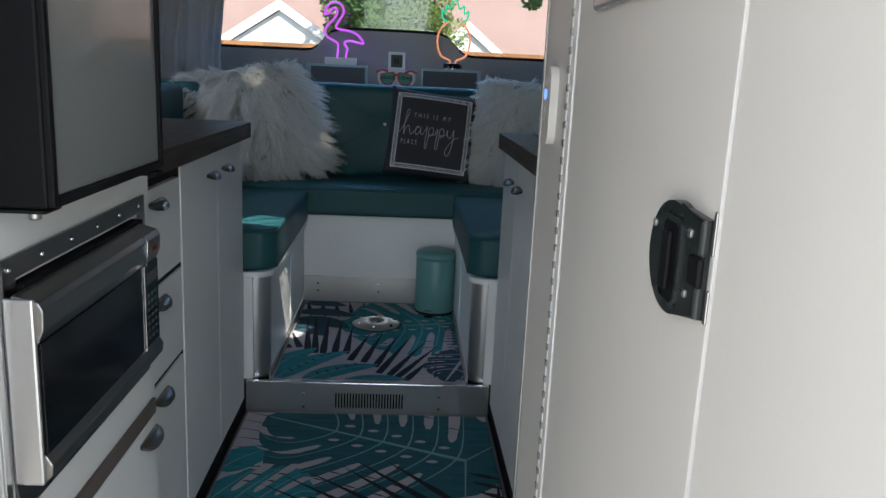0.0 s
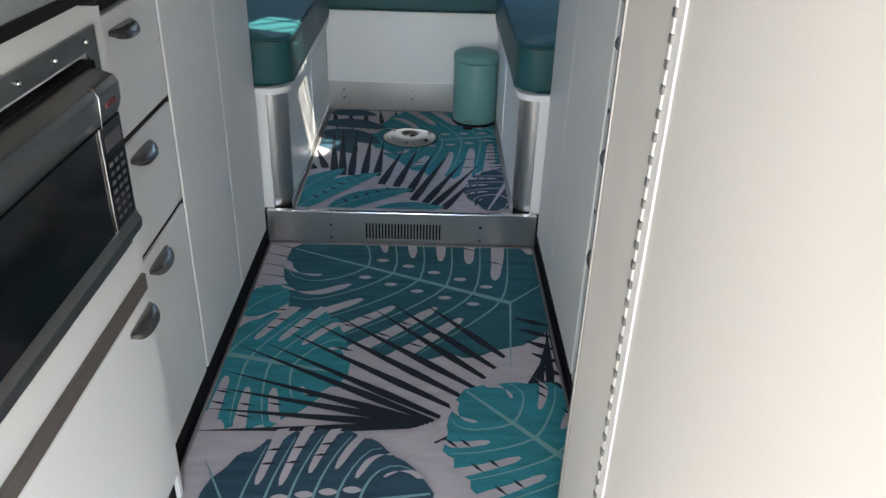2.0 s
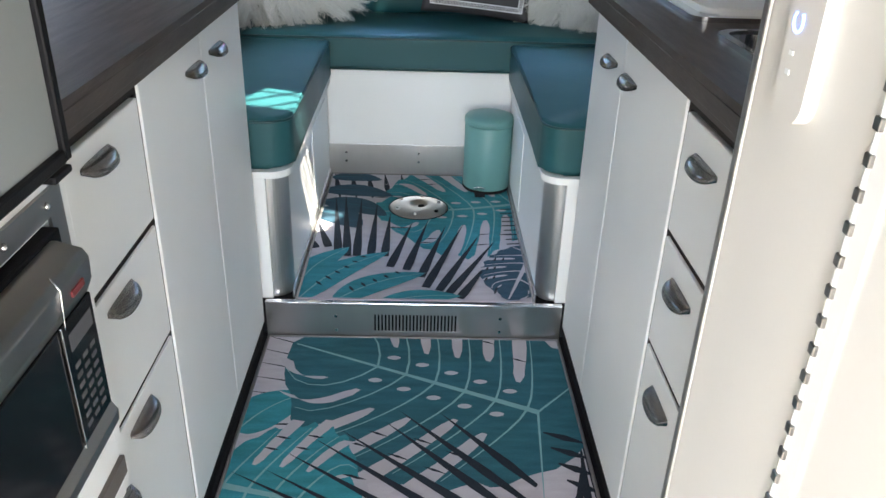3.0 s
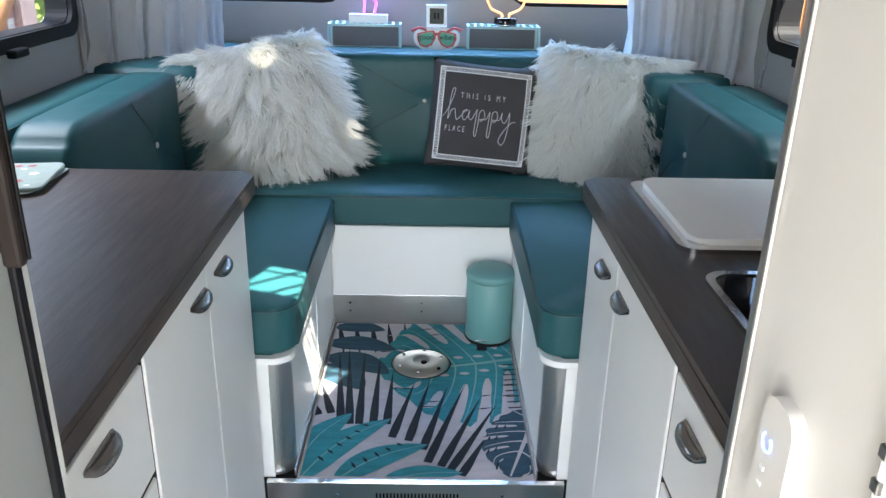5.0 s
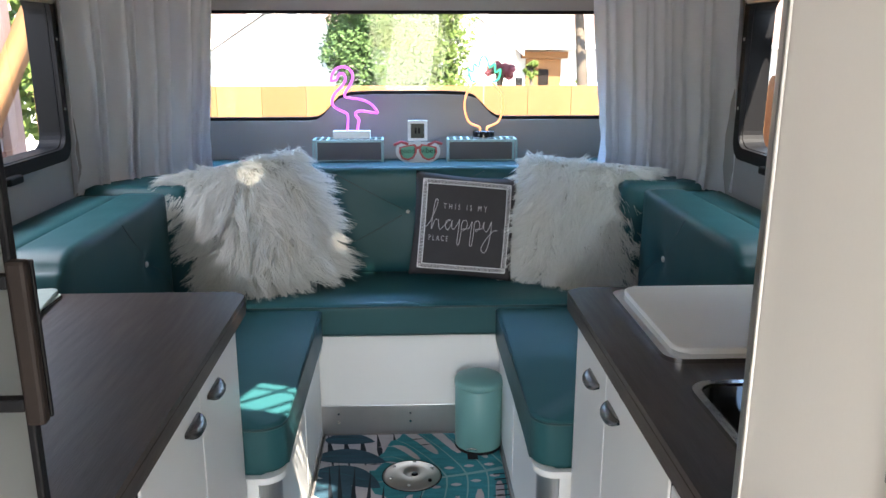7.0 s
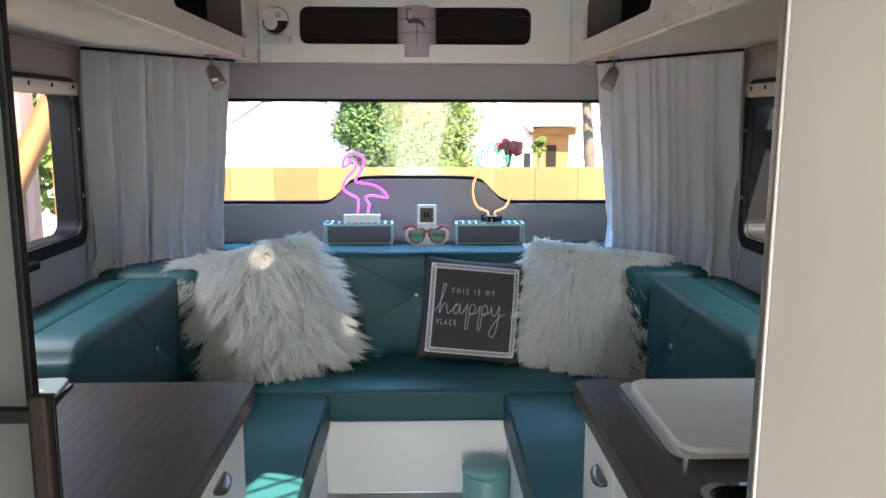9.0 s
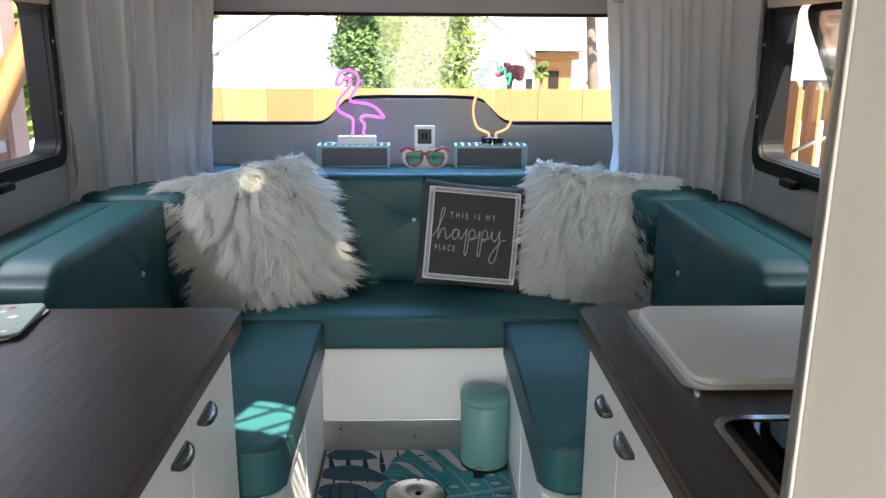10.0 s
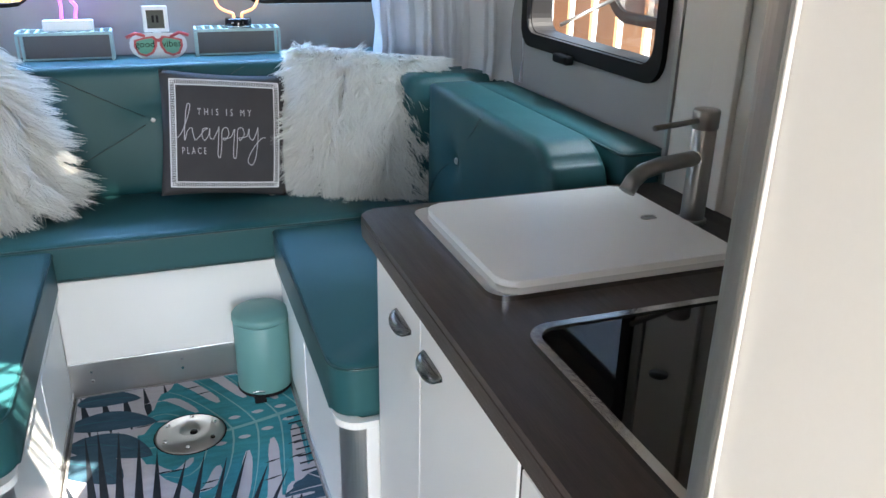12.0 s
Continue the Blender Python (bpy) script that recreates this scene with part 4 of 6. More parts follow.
ck = thing("skeleton_clock", (0.205, 3.975, 1.845), "round clear clock showing its works, on a small shelf", "clock")
part("shelf", bm_box(0.150, 0.262, 3.935, 3.985, 1.838, 1.862, 0.003), material("frosted_acrylic", (0.6, 0.6, 0.6), 0.3), ck, "frosted clear shelf")
part("case", bm_tube([(0.203 + 0.052 * math.cos(w * math.tau / 28), 3.962, 1.925 + 0.052 * math.sin(w * math.tau / 28)) for w in range(28)], 0.004, 6, True), CHROME, ck)
part("works", bm_plate([(0.203 + 0.049 * math.cos(w), 1.925 + 0.049 * math.sin(w)) for w in [math.pi + k * math.pi / 14 for k in range(15)]], in_xz, 3.966, 3.978), BROWN, ck)
part("dial", bm_plate([(0.203 + 0.049 * math.cos(w), 1.926 + 0.049 * math.sin(w)) for w in [k * math.pi / 14 for k in range(15)]], in_xz, 3.966, 3.976), CREAM, ck)
part("gear", bm_plate([(0.185 + 0.026 * math.cos(k * math.tau / 24), 1.915 + 0.026 * math.sin(k * math.tau / 24)) for k in range(24)], in_xz, 3.960, 3.9655), CREAM, ck)
part("gear", bm_plate([(0.213 + 0.012 * math.cos(k * math.tau / 16), 1.948 + 0.012 * math.sin(k * math.tau / 16)) for k in range(16)], in_xz, 3.960, 3.9655), STEEL, ck)

for x, dx in ((0.0, 0.034), (1.510, -0.030)):
    lp = thing("spot_lamp", (x, 3.75, 1.70), "brushed nickel spot lamp under the overhead cabinet", "lamp", "spot lamps")
    part("base", bm_lathe(x, 3.75, [(0, 1.774), (0.024, 1.774), (0.024, 1.766), (0, 1.764)], 20), STEEL, lp)
    part("stem", bm_tube([(x, 3.75, 1.766), (x - dx * 0.1, 3.748, 1.738), (x, 3.745, 1.722)], 0.0045, 8), STEEL, lp)
    q0, q1 = Vector((x - dx * 0.25, 3.75, 1.732)), Vector((x + dx, 3.715, 1.664))
    part("head", bm_tube([q0, q0.lerp(q1, 0.12), q0.lerp(q1, 0.5), q1], [0.012, 0.021, 0.025, 0.028], 20), DARKSTEEL, lp)
    part("bulb", bm_tube([q1, q1 + (q1 - q0) * 0.03], 0.022, 16), material("lamp_glass", (0.6, 0.55, 0.45), 0.2), lp)

# ---- pillows ----


def basis(centre, u, v):
    u = Vector(u).normalized()
    v = Vector(v)
    v = (v - u * v.dot(u)).normalized()
    w = u.cross(v)
    return lambda a, b, c: Vector(centre) + u * a + v * b + w * c


def pillow_depth(a, b, h, thick):
    s, t = min(1, abs(a) / h), min(1, abs(b) / h)
    return thick * (max(0.0, 1 - s ** 2.4) ** 0.6) * (max(0.0, 1 - t ** 2.4) ** 0.6)


def pillow_mesh(place, h, thick, n=26, pinch=0.03):
    bm = bmesh.new()
    sides = []
    for sg in (1, -1):
        rows = []
        for i in range(n + 1):
            row = []
            for j in range(n + 1):
                a, b = h * (2 * i / n - 1), h * (2 * j / n - 1)
                k = 1 - pinch * (1 - abs(a / h) ** 2) * (b / h) ** 2
                q = 1 - pinch * (1 - abs(b / h) ** 2) * (a / h) ** 2
                wr = 0.003 * noise.noise(Vector((a * 9, b * 9, sg)))
                row.append(bm.verts.new(place(a * q, b * k, sg * pillow_depth(a, b, h, thick) + wr * (1 if 0 < i < n and 0 < j < n else 0))))
            rows.append(row)
        sides.append(rows)
    for rows in sides:
        for i in range(n):
            for j in range(n):
                bm.faces.new((rows[i][j], rows[i + 1][j], rows[i + 1][j + 1], rows[i][j + 1])).smooth = True
    bmesh.ops.remove_doubles(bm, verts=bm.verts[:], dist=0.0008)
    return bm


def fur_pillow(centre, u, v, h, thick, seed, label, count=17000, shear=0.0, taper=0.0):
    square = basis(centre, u, v)

    def place(a, b, c):
        return square(a * (1 + taper * b / h) + shear * b, b, c)

    low = min(place(a, b, 0).z for a in (-h, h) for b in (-h, h))
    p = thing("fur_pillow", (centre[0], centre[1], low), label, "pillow", "fur pillows")
    part("cover", pillow_mesh(place, h, thick, 20), FURBASE, p, "cream woven backing under the pile", smooth=True)
    rnd = random.Random(seed)
    bm = bmesh.new()
    origin = place(0, 0, 0)
    ax, ay, az = (place(1, 0, 0) - origin), (place(0, 1, 0) - origin), (place(0, 0, 1) - origin)
    tufts = []
    for k in range(count // 20):
        a, b = rnd.uniform(-1, 1) * h, rnd.uniform(-1, 1) * h
        if k % 4 == 0:
            if rnd.random() < 0.55:
                a = math.copysign(h, a) * rnd.uniform(0.92, 1)
            else:
                b = math.copysign(h, b) * rnd.uniform(0.92, 1)
        sway = noise.noise(Vector((a * 7, b * 7, seed))) * 0.8 + rnd.gauss(0, 0.30)
        aim = az * rnd.uniform(0.35, 0.8) + ax * ((1.3 if b < 0.6 * h else 0.8) * (a / h) ** 3 + sway) + ay * ((0.75 if k % 3 else 0.2) * max(0.0, b / h) ** 6 + rnd.gauss(0, 0.12)) + Vector((0, 0, -0.75))
        tufts.append((a, b, aim.normalized(), rnd.uniform(0.060, 0.120) * (0.62 if b > 0.75 * h else 1)))
    for k in range(count):
        ta, tb, aim, ln = tufts[k % len(tufts)]
        a, b = (max(-h, min(h, q + rnd.gauss(0, 0.012))) for q in (ta, tb))
        root = place(a, b, pillow_depth(a, b, h, thick) - 0.001)
        heart = place(ta, tb, pillow_depth(ta, tb, h, thick))
        tip = heart + aim * ln * rnd.uniform(0.7, 1.15) + Vector((rnd.gauss(0, .007), rnd.gauss(0, .006), rnd.gauss(0, .007)))
        bow = root.lerp(tip, 0.45) + az * ln * rnd.uniform(0.10, 0.30) + ax * rnd.gauss(0, 0.006)
        side = (tip - root).cross(az + Vector((rnd.gauss(0, .4), rnd.gauss(0, .4), rnd.gauss(0, .4)))).normalized()
        w = rnd.uniform(0.0008, 0.0019)
        last = None
        for n in range(5):
            t = n / 4
            q = root * (1 - t) ** 2 + bow * 2 * t * (1 - t) + tip * t * t
            ww = w * (1, 1.1, 0.95, 0.6, 0.12)[n]
            pair = (bm.verts.new(q - side * ww), bm.verts.new(q + side * ww))
            if last:
                bm.faces.new((last[0], last[1], pair[1], pair[0])).smooth = True
            last = pair
    part("fur", bm, FUR, p, "long shaggy white pile")
    return p


fp = fur_pillow((0.214, 3.560, 0.862), (0.92, 0.36, 0.155), (-0.12, 0.26, 0.96), 0.228, 0.085, 3, "shaggy white long-fur pillow against the teal backrest", 17000, -0.12, 0.06)
tagfold = part("tag", bm_box(-0.020, -0.005, 3.47, 3.472, 0.655, 0.715, 0.0005), PRINT, fp, "small white sewn tag")
fur_pillow((1.414, 3.606, 0.850), (0.93, -0.36, -0.06), (0.04, 0.24, 0.96), 0.222, 0.085, 8, "shaggy white long-fur pillow beside the printed pillow", 17000, 0.03, 0.09)

SP = basis((0.972, 3.628, 0.822), (0.995, 0.02, -0.096), (0.10, 0.24, 0.965))
SH, ST = 0.196, 0.062
sp = thing("printed_pillow", (0.972, 3.65, 0.61), "charcoal cotton pillow lettered in white inside a white border", "pillow")
part("cover", pillow_mesh(SP, SH, ST, 26, 0.05), CHARCOAL, sp, smooth=True)


def on_pillow(a, b, lift=0.0022):
    return SP(a, b, pillow_depth(a, b, SH, ST) + lift + 0.002)


def cloth_stroke(name, pts, w, parent, mat, surface, label=""):
    """A flat printed line on a curved surface."""
    bm = bmesh.new()
    last = None
    n = len(pts)
    for i in range(n):
        a, b = pts[max(0, i - 1)], pts[min(n - 1, i + 1)]
        d = Vector((b[0] - a[0], b[1] - a[1]))
        d = d.normalized() if d.length > 1e-9 else Vector((1, 0))
        q = Vector((-d.y, d.x)) * (w[i] if isinstance(w, list) else w) / 2
        pair = (bm.verts.new(surface(pts[i][0] + q.x, pts[i][1] + q.y)), bm.verts.new(surface(pts[i][0] - q.x, pts[i][1] - q.y)))
        if last:
            bm.faces.new((last[0], last[1], pair[1], pair[0]))
        last = pair
    return part(name, bm, mat, parent, label)


def lettering(words, size, parent, mat, surface, ox, oy, spacing=1.0, name="lettering", steps=0):
    cu = bpy.data.curves.new(name, "FONT")
    cu.body, cu.size, cu.space_character, cu.align_x = words, size, spacing, "CENTER"
    cu.resolution_u = 3
    tmp = bpy.data.objects.new(name, cu)
    me = bpy.data.meshes.new_from_object(tmp)
    bm = bmesh.new()
    bm.from_mesh(me)
    for v in bm.verts:
        v.co = surface(ox + v.co.x, oy + v.co.y)
    bpy.data.objects.remove(tmp)
    bpy.data.meshes.remove(me)
    o = part(name, bm, mat, parent, words)
    o["kind"] = "stuff"
    return o


for ring_r, w in ((0.166, 0.0035), (0.150, 0.0035)):
    loop = [(ring_r * c, ring_r * s) for (c, s) in ((-1, -1), (1, -1), (1, 1), (-1, 1), (-1, -1))]
    for p, q in zip(loop, loop[1:]):
        cloth_stroke("border", [(p[0] + (q[0] - p[0]) * k / 24, p[1] + (q[1] - p[1]) * k / 24) for k in range(25)], w, sp, PRINT, on_pillow, "white printed border")
dash = bmesh.new()
for k in range(62):
    s = -0.163 + 0.326 * k / 61
    for horizontal in (True, False):
        for e in (-1, 1):
            c = [(s - 0.0011, e * 0.150), (s + 0.0011, e * 0.150), (s + 0.0011, e * 0.166), (s - 0.0011, e * 0.166)]
            if not horizontal:
                c = [(b, a) for a, b in c]
            dash.faces.new([dash.verts.new(on_pillow(a, b, 0.0018)) for a, b in c])
part("border_stitching", dash, PRINT, sp, "white ladder stitching of the border")["kind"] = "stuff"
lettering("THIS IS MY", 0.029, sp, FADED, lambda a, b: on_pillow(-0.006 + a * 0.66, b), 0.0, 0.058, 1.85)
lettering("PLACE", 0.029, sp, FADED, lambda a, b: on_pillow(-0.098 + a * 0.58, b), 0.0, -0.062, 1.7)
H1 = [(-0.135, -0.028), (-0.118, -0.005), (-0.100, 0.045), (-0.092, 0.085), (-0.100, 0.088), (-0.106, 0.050), (-0.110, -0.030), (-0.100, 0.002), (-0.088, 0.010), (-0.084, -0.010), (-0.078, -0.030),
      (-0.066, -0.018), (-0.050, 0.004), (-0.040, 0.010), (-0.054, 0.008), (-0.058, -0.014), (-0.050, -0.030), (-0.038, -0.012), (-0.034, 0.010), (-0.034, -0.020), (-0.024, -0.026)]
H2 = [(-0.024, -0.026), (-0.010, 0.004), (-0.006, 0.014), (-0.008, -0.030), (-0.010, -0.078), (-0.003, -0.086), (0.002, -0.040), (0.004, 0.004), (0.018, 0.014), (0.024, -0.008), (0.012, -0.028), (0.006, -0.022)]
H3 = [(0.006, -0.022), (0.030, -0.018), (0.042, 0.010), (0.040, -0.030), (0.038, -0.080), (0.046, -0.086), (0.050, -0.040), (0.052, 0.006), (0.066, 0.014), (0.072, -0.008), (0.060, -0.028), (0.054, -0.020)]
H4 = [(0.054, -0.020), (0.080, -0.014), (0.088, 0.012), (0.088, -0.014), (0.100, -0.026), (0.112, 0.000), (0.116, 0.016), (0.116, -0.030), (0.108, -0.090), (0.096, -0.112), (0.084, -0.096), (0.098, -0.060), (0.126, -0.022), (0.142, -0.018)]
for stroke in (H1, H2, H3, H4):
    cloth_stroke("script_lettering", [(a * 0.98 - 0.018, b * 0.92 + 0.008) for a, b in smooth_path(stroke)], 0.0026, sp, FADED, on_pillow, "happy")

# ---- rear shelf ----
BINDING = material("dark_grey_card", (0.15, 0.14, 0.14), 0.85)
MINT = material("pale_aqua_metal", (0.36, 0.53, 0.53), 0.45, grain=0.05)
for x0 in (0.380, 0.929):
    rk = thing("wire_rack", (x0 + 0.14, 3.99, 1.012), "pale aqua metal riser rack with slatted top", "rack", "riser racks")
    x1 = x0 + 0.279
    for yy in (3.935, 4.035):
        part("rail", bm_box(x0, x1, yy - 0.004, yy + 0.004, 1.104, 1.114, 0.001), MINT, rk)
        for xx in (x0, x1):
            part("leg", bm_box(xx - 0.004, xx + 0.004, yy - 0.004, yy + 0.004, 1.012, 1.104, 0.001), MINT, rk)
        part("foot_rail", bm_box(x0 + 0.004, x1 - 0.004, yy - 0.003, yy + 0.003, 1.0125, 1.018, 0.001), MINT, rk)
    part("back_panel", bm_box(x0 + 0.005, x1 - 0.005, 4.040, 4.043, 1.0125, 1.103, 0.001), BINDING, rk, "dark grey inner panel")
    for k in range(11):
        xx = x0 + k * 0.279 / 10
        part("slat", bm_box(xx - 0.004, xx + 0.004, 3.939, 4.031, 1.1065, 1.1135, 0.001), MINT, rk)

fl = thing("neon_flamingo", (0.533, 3.985, 1.108), "pink-purple neon flamingo lamp on a white base", "lamp")
part("base", bm_box(0.458, 0.610, 3.965, 4.005, 1.114, 1.147, 0.003), WHITE, fl, "white plastic base")
NEON = glowing("pink_purple_neon", (0.62, 0.10, 0.80), 0.40)
NEON_O = glowing("orange_neon", (1.0, 0.36, 0.16), 0.30)
NEON_G = glowing("green_neon", (0.05, 0.75, 0.40), 0.28)
neck = [(0.455, 1.342), (0.462, 1.372), (0.480, 1.394), (0.505, 1.402), (0.532, 1.392), (0.545, 1.365), (0.535, 1.335), (0.515, 1.305), (0.510, 1.285), (0.530, 1.278), (0.575, 1.272), (0.612, 1.256), (0.634, 1.232), (0.640, 1.218),
        (0.615, 1.220), (0.580, 1.226), (0.556, 1.222), (0.552, 1.208), (0.565, 1.190), (0.560, 1.165), (0.558, 1.144)]
front = [(0.458, 1.344), (0.478, 1.352), (0.490, 1.372), (0.508, 1.372), (0.514, 1.352), (0.498, 1.325), (0.470, 1.295), (0.458, 1.268), (0.464, 1.245), (0.492, 1.228), (0.516, 1.215), (0.520, 1.190), (0.516, 1.144)]
for path in (neck, front):
    part("tube", bm_tube([(u, 3.985, v) for u, v in smooth_path(path, 4)], 0.0052, 8), NEON, fl, "glowing pink-purple tube")
pn = thing("neon_pineapple", (1.076, 3.985, 1.108), "neon pineapple lamp, orange body and green crown", "lamp")
part("base", bm_lathe(1.076, 3.985, [(0, 1.114), (0.044, 1.114), (0.045, 1.117), (0.045, 1.140), (0.042, 1.144), (0, 1.144)], 28), BLACKGLASS, pn, "glossy black round base")
part("base_ring", bm_lathe(1.076, 3.985, [(0.0455, 1.116), (0.0462, 1.118), (0.0455, 1.120)], 28), CHROME, pn)
bodyp = [(1.062, 1.144), (1.060, 1.158), (1.040, 1.166), (1.016, 1.180), (1.001, 1.215), (0.997, 1.255), (1.006, 1.295), (1.028, 1.325), (1.046, 1.338)]
for sg in (1, -1):
    part("tube", bm_tube([(1.076 + sg * (u - 1.076), 3.985, v) for u, v in smooth_path(bodyp, 4)], 0.0046, 8), NEON_O, pn, "glowing orange tube")
crown = [(1.046, 1.338), (1.020, 1.352), (1.012, 1.392), (1.030, 1.378), (1.034, 1.415), (1.052, 1.398), (1.060, 1.430), (1.074, 1.445), (1.088, 1.428), (1.098, 1.398), (1.118, 1.414), (1.122, 1.378), (1.142, 1.392), (1.134, 1.352), (1.106, 1.338)]
part("tube", bm_tube([(u, 3.985, v) for u, v in smooth_path(crown, 3)], 0.0042, 8), NEON_G, pn, "glowing green crown tube")

tm = thing("thermometer", (0.804, 4.0, 1.012), "small white digital thermometer with grey screen", "thermometer")
part("case", bm_box(0.763, 0.845, 3.995, 4.012, 1.100, 1.186, 0.004), WHITE, tm)
part("screen", bm_box(0.776, 0.832, 3.993, 3.996, 1.113, 1.173, 0.002), material("lcd_screen", (0.035, 0.04, 0.03), 0.5), tm, "dark grey screen")
part("stand", bm_box(0.790, 0.818, 4.004, 4.016, 1.012, 1.100, 0.003), WHITE, tm)
for xx in (0.792, 0.806):
    part("digit", bm_box(xx, xx + 0.008, 3.9922, 3.9932, 1.132, 1.156), BLACK, tm)

gs = thing("sunglasses_sign", (0.805, 3.965, 1.012), "small cut-out sign of coral sunglasses reading good vibes", "sign")
board = [(0.805 + (0.088 + 0.004 * math.cos(2 * w)) * math.copysign(abs(math.cos(w)) ** 0.6, math.cos(w)), 1.060 + 0.045 * math.copysign(abs(math.sin(w)) ** 0.8, math.sin(w)) + (0.004 * math.cos(2 * w))) for w in [k * math.tau / 40 for k in range(40)]]
part("board", bm_plate(board, in_xz, 3.966, 3.972), PRINT, gs)
CORAL = material("coral_paint", (0.60, 0.10, 0.11), 0.5)
LENS = material("green_lens_paint", (0.12, 0.40, 0.28), 0.5)


def lens_shape(cx, sg, k):
    pts = [(-0.040, 0.018), (-0.030, 0.030), (0.0, 0.026), (0.034, 0.018), (0.036, -0.004), (0.024, -0.030), (0.0, -0.038), (-0.024, -0.028), (-0.038, -0.004)]
    return [(cx - sg * u * k, 1.062 + v * k) for u, v in pts][::sg]


for cx, sg in ((0.762, -1), (0.848, 1)):
    sgn = -sg
    part("frame", bm_plate(lens_shape(cx, sgn, 1.0), in_xz, 3.963, 3.9655), CORAL, gs, "coral painted frame")
    part("lens", bm_plate(lens_shape(cx, sgn, 0.78), in_xz, 3.9605, 3.9628), LENS, gs, "green painted lens")
part("bridge", bm_box(0.793, 0.817, 3.963, 3.9655, 1.072, 1.083), CORAL, gs)
for cx in (0.735, 0.875):
    part("brow", bm_tube([(cx - 0.03, 3.9645, 1.088), (cx, 3.9645, 1.102), (cx + 0.03, 3.9645, 1.092)], 0.006, 6), CORAL, gs)
lettering("good", 0.031, gs, BLACK, lambda a, b: (a, 3.9598, b), 0.762, 1.056)
lettering("vibes", 0.031, gs, BLACK, lambda a, b: (a, 3.9598, b), 0.848, 1.056)

# ---- floor things ----
bn = thing("pedal_bin", (1.005, 3.262, 0.108), "sea-green enamel pedal bin with domed lid", "bin")
BX, BY = 1.003, 3.258
part("body", bm_lathe(BX, BY, [(0, 0.118), (0.080, 0.118), (0.082, 0.122), (0.083, 0.340), (0.080, 0.344), (0, 0.344)], 40), BIN, bn, smooth=True)
part("lid", bm_lathe(BX, BY, [(0.084, 0.345), (0.0855, 0.348), (0.0855, 0.362), (0.080, 0.370), (0.05, 0.379), (0, 0.382)], 40), BIN, bn, smooth=True)
part("base_ring", bm_lathe(BX, BY, [(0, 0.111), (0.082, 0.111), (0.084, 0.114), (0.084, 0.121), (0, 0.121)], 40), RUBBER, bn, "black base ring")
part("pedal", bm_box(BX - 0.045, BX - 0.010, BY - 0.112, BY - 0.076, 0.113, 0.118, 0.002), RUBBER, bn, "black foot pedal")
part("pedal_slot", bm_tube([(BX - 0.030 + 0.018 * s, BY - 0.0835, 0.134 + 0.004 * (s == 0)) for s in (-1, 0, 1)], 0.0035, 8), CHROME, bn)

pb = thing("table_base", (0.766, 3.055, 0.112), "round brushed aluminium table socket set in the rug", "table socket")
part("plate", bm_lathe(0.766, 3.055, [(0.030, 0.124), (0.034, 0.126), (0.060, 0.121), (0.090, 0.114), (0.096, 0.1115), (0.030, 0.1115)], 48), STEEL, pb, smooth=True)
part("socket", bm_lathe(0.766, 3.055, [(0.031, 0.124), (0.029, 0.125), (0.027, 0.118), (0, 0.118)], 32), STEEL, pb)
part("bolt_hole", bm_lathe(0.776, 3.050, [(0, 0.1182), (0.011, 0.1182), (0.010, 0.1215), (0, 0.1215)], 12), BLACK, pb)
part("rim", bm_lathe(0.766, 3.055, [(0.096, 0.110), (0.099, 0.1115), (0.096, 0.113)], 48), RUBBER, pb)
for k in range(6):
    w = k * math.tau / 6 + 0.4
    part("screw", bm_lathe(0.766 + 0.073 * math.cos(w), 3.055 + 0.073 * math.sin(w), [(0, 0.117), (0.007, 0.117), (0.006, 0.122), (0, 0.1225)], 10), CHROME if k != 5 else BLACK, pb)

FLORAL = material("floral_cotton", (0.42, 0.52, 0.48), 0.85, grain=0.2, scale=30, fine=300)
ROSE = material("rose_print", (0.55, 0.16, 0.18), 0.85, grain=0.2, scale=60)
nb = thing("pot_holder", (-0.09, 2.43, 0.92), "pair of mint floral cotton pot holders on the worktop", "pot holder")
for k, (r, zz) in enumerate(((0, 0.9205), (9, 0.9285))):
    c, s = math.cos(radians(r)), math.sin(radians(r))
    pl = lambda u, v, d, c=c, s=s: (-0.140 + c * u - s * v, 2.415 + s * u + c * v, d)
    pd = part("pad", bm_plate(rounded(-0.10, 0.10, -0.10, 0.10, 0.02), pl, zz, zz + 0.007), FLORAL, nb)
    rnd = random.Random(k)
    for q in range(16):
        u, v, rr = rnd.uniform(-.085, .085), rnd.uniform(-.085, .085), rnd.uniform(.006, .013)
        part("flower", bm_plate([(u + rr * (1 + .25 * math.cos(5 * w)) * math.cos(w), v + rr * (1 + .25 * math.cos(5 * w)) * math.sin(w)) for w in [i * math.tau / 12 for i in range(12)]], pl, zz + 0.0071, zz + 0.0076), ROSE if q % 2 else PRINT, pd)
    part("piping", bm_tube([pl(u, v, zz + 0.0035) for u, v in rounded(-0.10, 0.10, -0.10, 0.10, 0.02)], 0.0026, 6, True), FLORAL if k else BROWN, pd)

# unseen slotted opening over the galley, cut to shape the bench's sun patch
vt = thing("sun_opening", (0.70, 1.5, ZC), "unseen slotted roof opening shaping the sun patch on the bench", "vent", kind="structure")
VC, VA = Vector((0.775, 1.507)), radians(-20)


def on_sun_opening(u, v, d):
    return (VC.x + u * math.cos(VA) - v * math.sin(VA), VC.y + u * math.sin(VA) + v * math.cos(VA), d)


